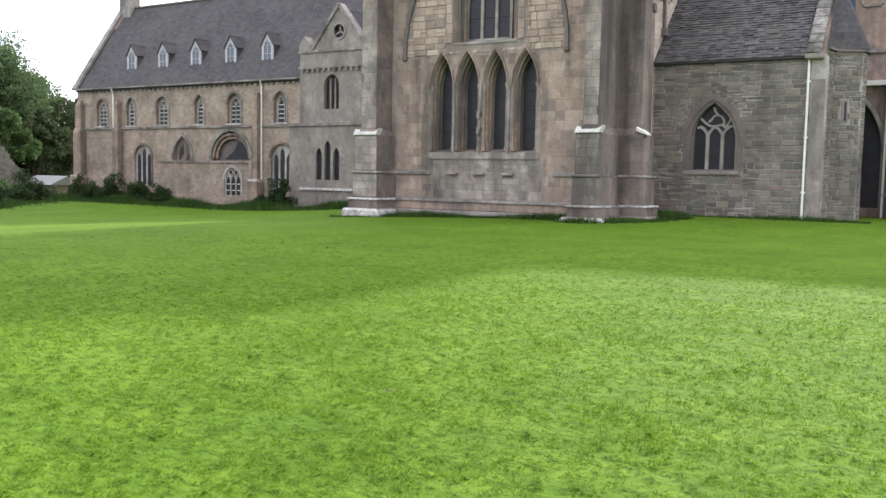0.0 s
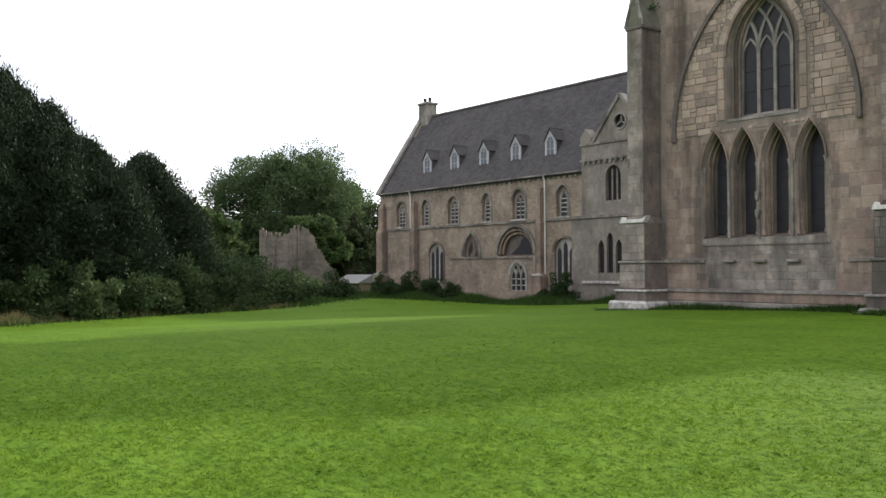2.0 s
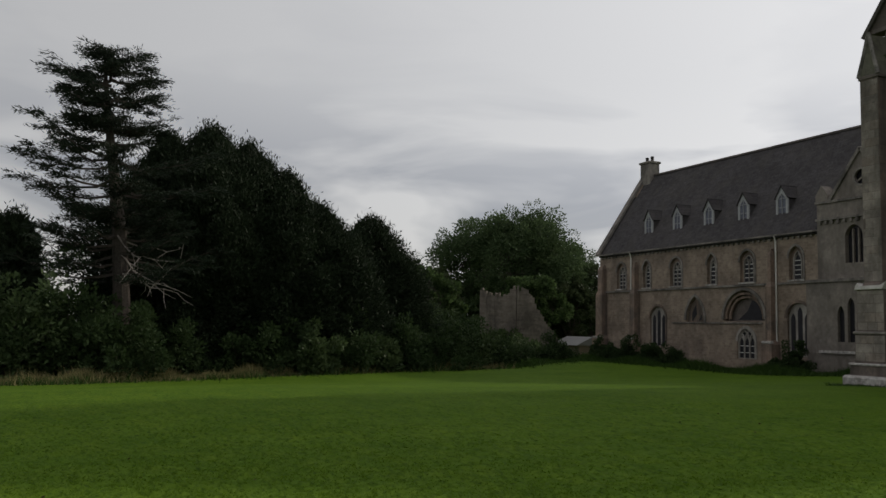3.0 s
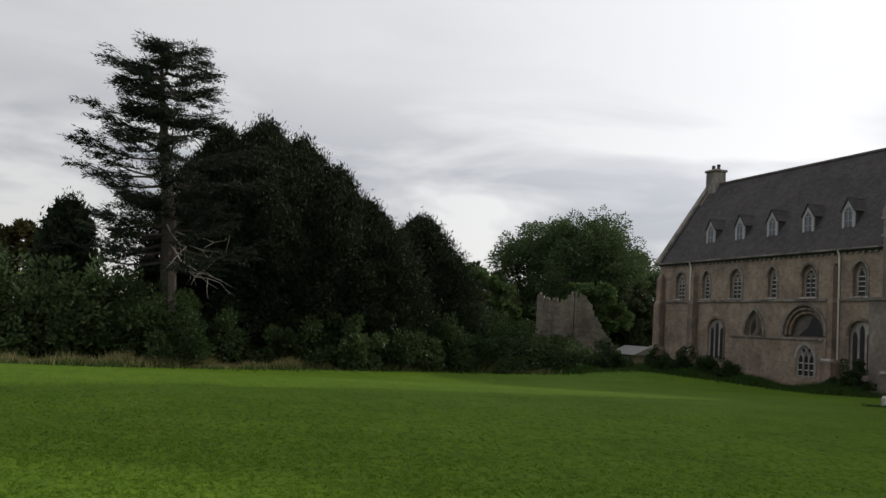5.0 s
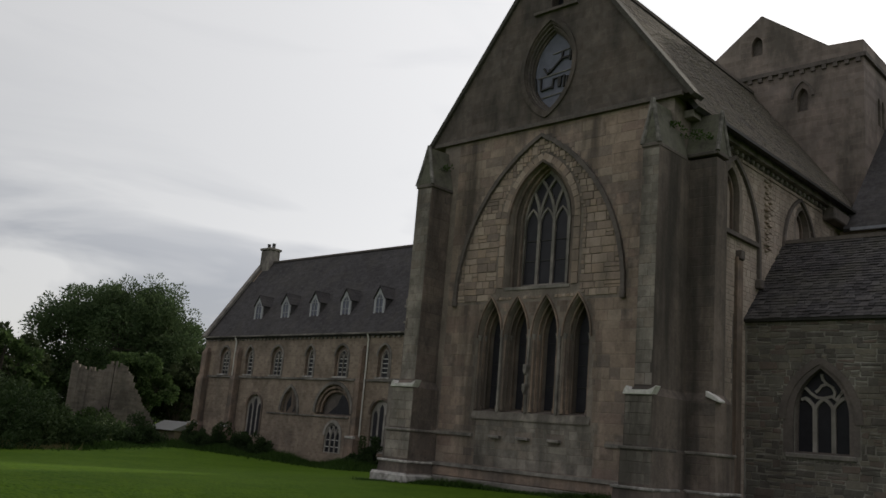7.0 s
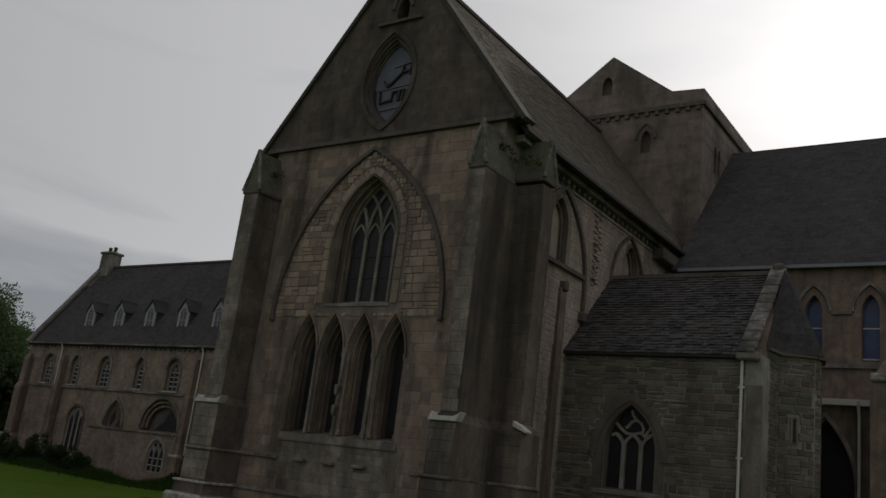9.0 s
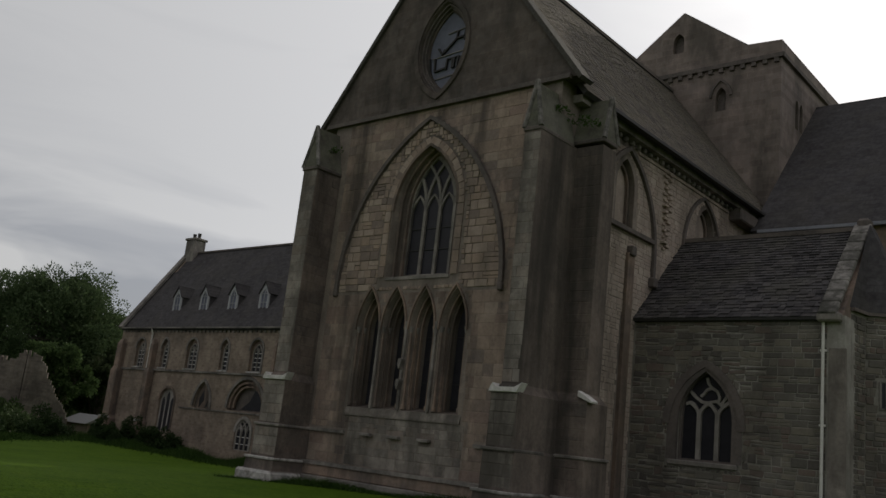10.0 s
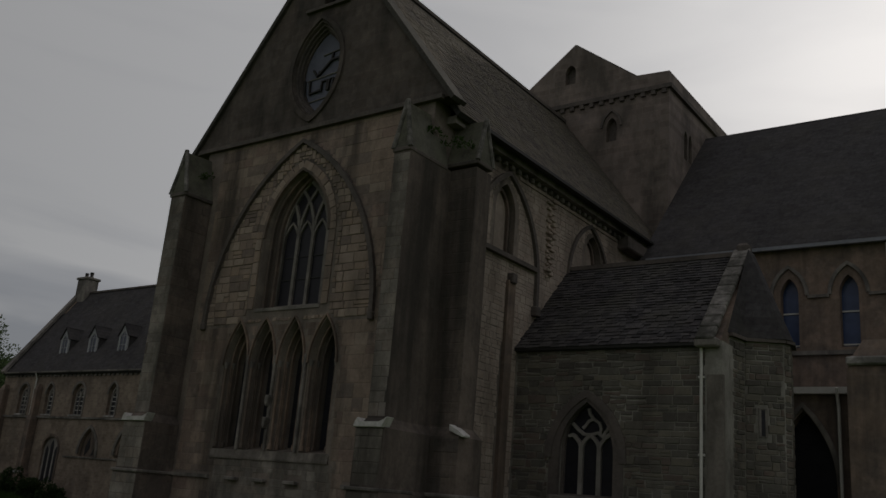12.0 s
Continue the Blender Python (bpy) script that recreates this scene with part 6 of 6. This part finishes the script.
# distant woods behind the trees
rng = np.random.default_rng(99)
hub = []
for k in range(420):
    a = math.radians(rng.uniform(28, 128))
    d = rng.uniform(125, 175)
    hub.append((-d * math.sin(a), d * math.cos(a) + 10, rng.uniform(-3, 6.5) + 1.6 * math.sin(a * 23) + 1.0 * math.sin(a * 57)))
fast_mesh("distant_woods", clumped(rng, hub, 90, 3.2, np.array([0, 0, -20.0]), 1.3, 0.8), 4, WOOD, None, "dark distant woodland beyond the grounds", "stuff", "woods")

# ---- the ruined wall, the hut, the sapling, the shed ----
RUIN_STONE = material("ruin_rubble", (0.25, 0.218, 0.178), (0.12, 0.105, 0.088), stain=(0.09, 0.085, 0.07), stain_amount=0.5, grain=2.5, course=0.2, mortar=(0.95, 0.9, 0.82), contrast=0.45)
ruin = thing("ruined_wall", "roofless ruined rubble wall with a broken stepped top", "ruin", (-74, 42, -1.2))


def ragged(a, b, tops, thick, seed):
    """A broken wall from a to b, whose top follows the given heights with loose steps."""
    rnd = random.Random(seed)
    a, b = Vector((*a, 0)), Vector((*b, 0))
    n = 22
    side = (b - a).normalized().cross(Vector((0, 0, 1))) * thick
    bm = bmesh.new()
    for i in range(n):
        t = (i + 0.5) / n * (len(tops) - 1)
        k = min(int(t), len(tops) - 2)
        z = tops[k] + (tops[k + 1] - tops[k]) * (t - k) + rnd.uniform(-0.3, 0.22)
        p, q = a.lerp(b, i / n), a.lerp(b, (i + 1) / n)
        j = side.normalized() * rnd.uniform(-0.05, 0.05)
        prism(bm, [p + j + Vector((0, 0, -2.6)), q + j + Vector((0, 0, -2.6)), q + j + Vector((0, 0, z)), p + j + Vector((0, 0, z))], side)
    return bm


part("front_wall", ragged((-75.0, 41.0), (-73.1, 43.9), (5.5, 4.9, 4.8, 5.0, 5.6), 0.8, 1), RUIN_STONE, ruin)
part("side_wall", ragged((-73.1, 43.9), (-71.2, 47.4), (5.5, 5.3, 3.6, 1.9, 0.4), 0.8, 2), RUIN_STONE, ruin)
bush("ivy and brambles on the ruin", (-72.6, 42.0), 2.6, 1.6, ASH, 130, 0.24, name="bramble", hubs=60)

hut = thing("garden_hut", "low brownish garden hut among the trees", "hut", (-58, -7, -1.5))
HUTW = plain("weathered_boards", (0.16, 0.125, 0.10), 0.8, var=0.3, scale=2.0)
part("wall", boxed(-60.5, -55.6, -9.5, -3.6, -2.5, 1.25), HUTW, hut)
bm = bmesh.new()
prism(bm, [(-60.9, -9.9, 1.25), (-55.2, -9.9, 1.25), (-55.2, -9.9, 1.55), (-60.9, -9.9, 1.9)], (0, 6.7, 0))
part("roof", bm, ROOF_BED, hut, "dark low roof")

sx, sy = -42.6, -0.9
sap = thing("sapling", "staked young tree with sparse yellowish leaves", "tree", (sx, sy, ground_z(sx, sy)))
bm = bmesh.new()
tube(bm, [(sx, sy, -1.4), (sx + 0.05, sy, 0.2), (sx, sy + 0.08, 1.2)], [0.035, 0.025, 0.01], 6)
part("trunk", bm, DEAD_WOOD, sap)
part("stake", boxed(sx + 0.12, sx + 0.18, sy + 0.12, sy + 0.18, -1.4, 0.3), DEAD_WOOD, sap)
rng = np.random.default_rng(5)
fast_mesh("crown", clumped(rng, [(sx + rng.normal(0, 0.15), sy + rng.normal(0, 0.2), z) for z in np.linspace(-0.2, 1.3, 14)], 24, 0.22, np.array([sx, sy, 0]), 0.16, 0.07), 4, STRAW, sap)

shed = thing("shed", "low shed with a pale sheet roof behind the shrubs", "shed", (-70, 48.5, -1.2))
part("wall", boxed(-72, -68, 47.6, 50, -2.2, 0.3), HUTW, shed)
bm = bmesh.new()
prism(bm, [(-72.2, 47.2, 0.2), (-72.2, 50.2, 0.2), (-72.2, 48.9, 1.0)], (4.4, 0, 0))
part("roof", bm, SHEET, shed, "pale sheet roof")

# ---- blocks and slates, laid one by one ----
ok_wall = lambda u, z: not in_open(u, z) and not (z > 6.2 and inside(great, u, z)) and not any(inside(arch(c, 1.16, 2.2, 4.95, 6.4), u, z) for c in LANCETS)
masonry(gable_wall, G, -19.72, -11.48, 0.74, 12.15, lambda u, z: ok_wall(u, z) and not (1.64 < z < 1.78 and (u < -18.1 or u > -12.9)) and not (-18.0 < u < -13.35 and z < 2.3), ASHLAR, (0.24, 0.4), (0.36, 0.95), 0.014, gap=0.007, rough=0.003, single=lambda u, z: u > -13.6 and z < 7.5, seed=3)
masonry(gable_wall, G, -19.3, -12.3, 6.2, 11.8, lambda u, z: inside(great, u, z) and not any(inside(arch(c, 1.16, 2.2, 4.95, 6.4), u, z) for c in LANCETS) and not inside(arch(-15.85, 3.28, 6.4, 8.85, 11.24, 8), u, z) and not (z < 2.5 and -18.2 < u < -13.25), INFILL_STONE, (0.2, 0.33), (0.24, 0.6), 0.03, gap=0.02, rough=0.016, sneck=0.16, seed=4, single=lambda u, z: z > 6.3)
for b, (x0, x1) in zip(buts[:2], ((-20.68, -19.98), (-11.38, -10.84))):
    masonry(b, NORTH(28.22), x0, x1, 3.4, 10.25, lambda u, z: True, BLEACHED, (0.26, 0.36), (0.4, 0.9), 0.01, gap=0.01, seed=6)
# side faces in the darker blocks, sooty and with their shade coloured in
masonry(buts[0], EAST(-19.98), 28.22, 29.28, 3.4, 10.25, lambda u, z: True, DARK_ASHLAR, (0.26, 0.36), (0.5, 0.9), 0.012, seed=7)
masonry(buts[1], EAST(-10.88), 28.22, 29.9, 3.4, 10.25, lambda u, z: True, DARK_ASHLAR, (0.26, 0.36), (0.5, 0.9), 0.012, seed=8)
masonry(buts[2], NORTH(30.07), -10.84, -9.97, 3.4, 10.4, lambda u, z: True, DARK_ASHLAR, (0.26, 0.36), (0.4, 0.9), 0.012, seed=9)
masonry(side_wall, E_, 30.95, 45, 6.2, 11.45, lambda u, z: not inside(arch(33.25, 1.5, 8.85, 10.1, 11.25), u, z) and not inside(arch(39.2, 1.6, 8.85, 10.1, 11.25), u, z), PALE_RUBBLE, (0.12, 0.26), (0.16, 0.5), 0.016, gap=0.012, sneck=0.3, rough=0.012, seed=10)
masonry(side_wall, E_, 30.95, 34.35, 0.2, 6.2, lambda u, z: not 33.45 < u < 33.95, PALE_RUBBLE, (0.12, 0.26), (0.16, 0.5), 0.016, gap=0.012, sneck=0.3, rough=0.012, seed=13)
cw_hood = arch(-8.62, 2.26, 1.9, 3.0, 4.86, 8)
masonry(chapel_wall, C, -10.95, -5.2, 0.1, 6.05, lambda u, z: not inside(cw_hood, u, z) and not (1.8 < z < 2.0 and -9.7 < u < -7.5), RUBBLE_STONE, (0.13, 0.27), (0.2, 0.62), 0.03, gap=0.024, seed=14, single=lambda u, z: u > -6.9, sneck=0.4, rough=0.028)
for k, (face, span) in enumerate(TFACES):
    masonry(tw, face, 0.01, span - 0.01, 0.1, 6.42, lambda u, z: k != 1 or not (0.35 < u < 0.59 and 3.84 < z < 4.68), RUBBLE_STONE, (0.12, 0.24), (0.16, 0.5), 0.03, gap=0.024, sneck=0.3, rough=0.012, seed=15 + k)
slating(croof, (-11.0, CY - 0.17, 6.13), (-5.42, CY - 0.17, 6.13), (-5.42, 37.5, 9.43), (-11.0, 37.5, 9.43), SLATE, 0.24, 0.15, 16, 300, thick=0.03, loose=0.03)
masonry(gable_wall, G, -18.0, -13.35, 0.74, 2.22, lambda u, z: not (1.6 < z < 1.78 and min(abs(u - q) for q in (-17.08, -15.93, -14.72)) < 0.24), BLEACHED, (0.2, 0.34), (0.3, 0.75), 0.016, gap=0.012, seed=20, rough=0.006)
# lower stages: pale fronts, sides again in the blocks with coloured-in shade
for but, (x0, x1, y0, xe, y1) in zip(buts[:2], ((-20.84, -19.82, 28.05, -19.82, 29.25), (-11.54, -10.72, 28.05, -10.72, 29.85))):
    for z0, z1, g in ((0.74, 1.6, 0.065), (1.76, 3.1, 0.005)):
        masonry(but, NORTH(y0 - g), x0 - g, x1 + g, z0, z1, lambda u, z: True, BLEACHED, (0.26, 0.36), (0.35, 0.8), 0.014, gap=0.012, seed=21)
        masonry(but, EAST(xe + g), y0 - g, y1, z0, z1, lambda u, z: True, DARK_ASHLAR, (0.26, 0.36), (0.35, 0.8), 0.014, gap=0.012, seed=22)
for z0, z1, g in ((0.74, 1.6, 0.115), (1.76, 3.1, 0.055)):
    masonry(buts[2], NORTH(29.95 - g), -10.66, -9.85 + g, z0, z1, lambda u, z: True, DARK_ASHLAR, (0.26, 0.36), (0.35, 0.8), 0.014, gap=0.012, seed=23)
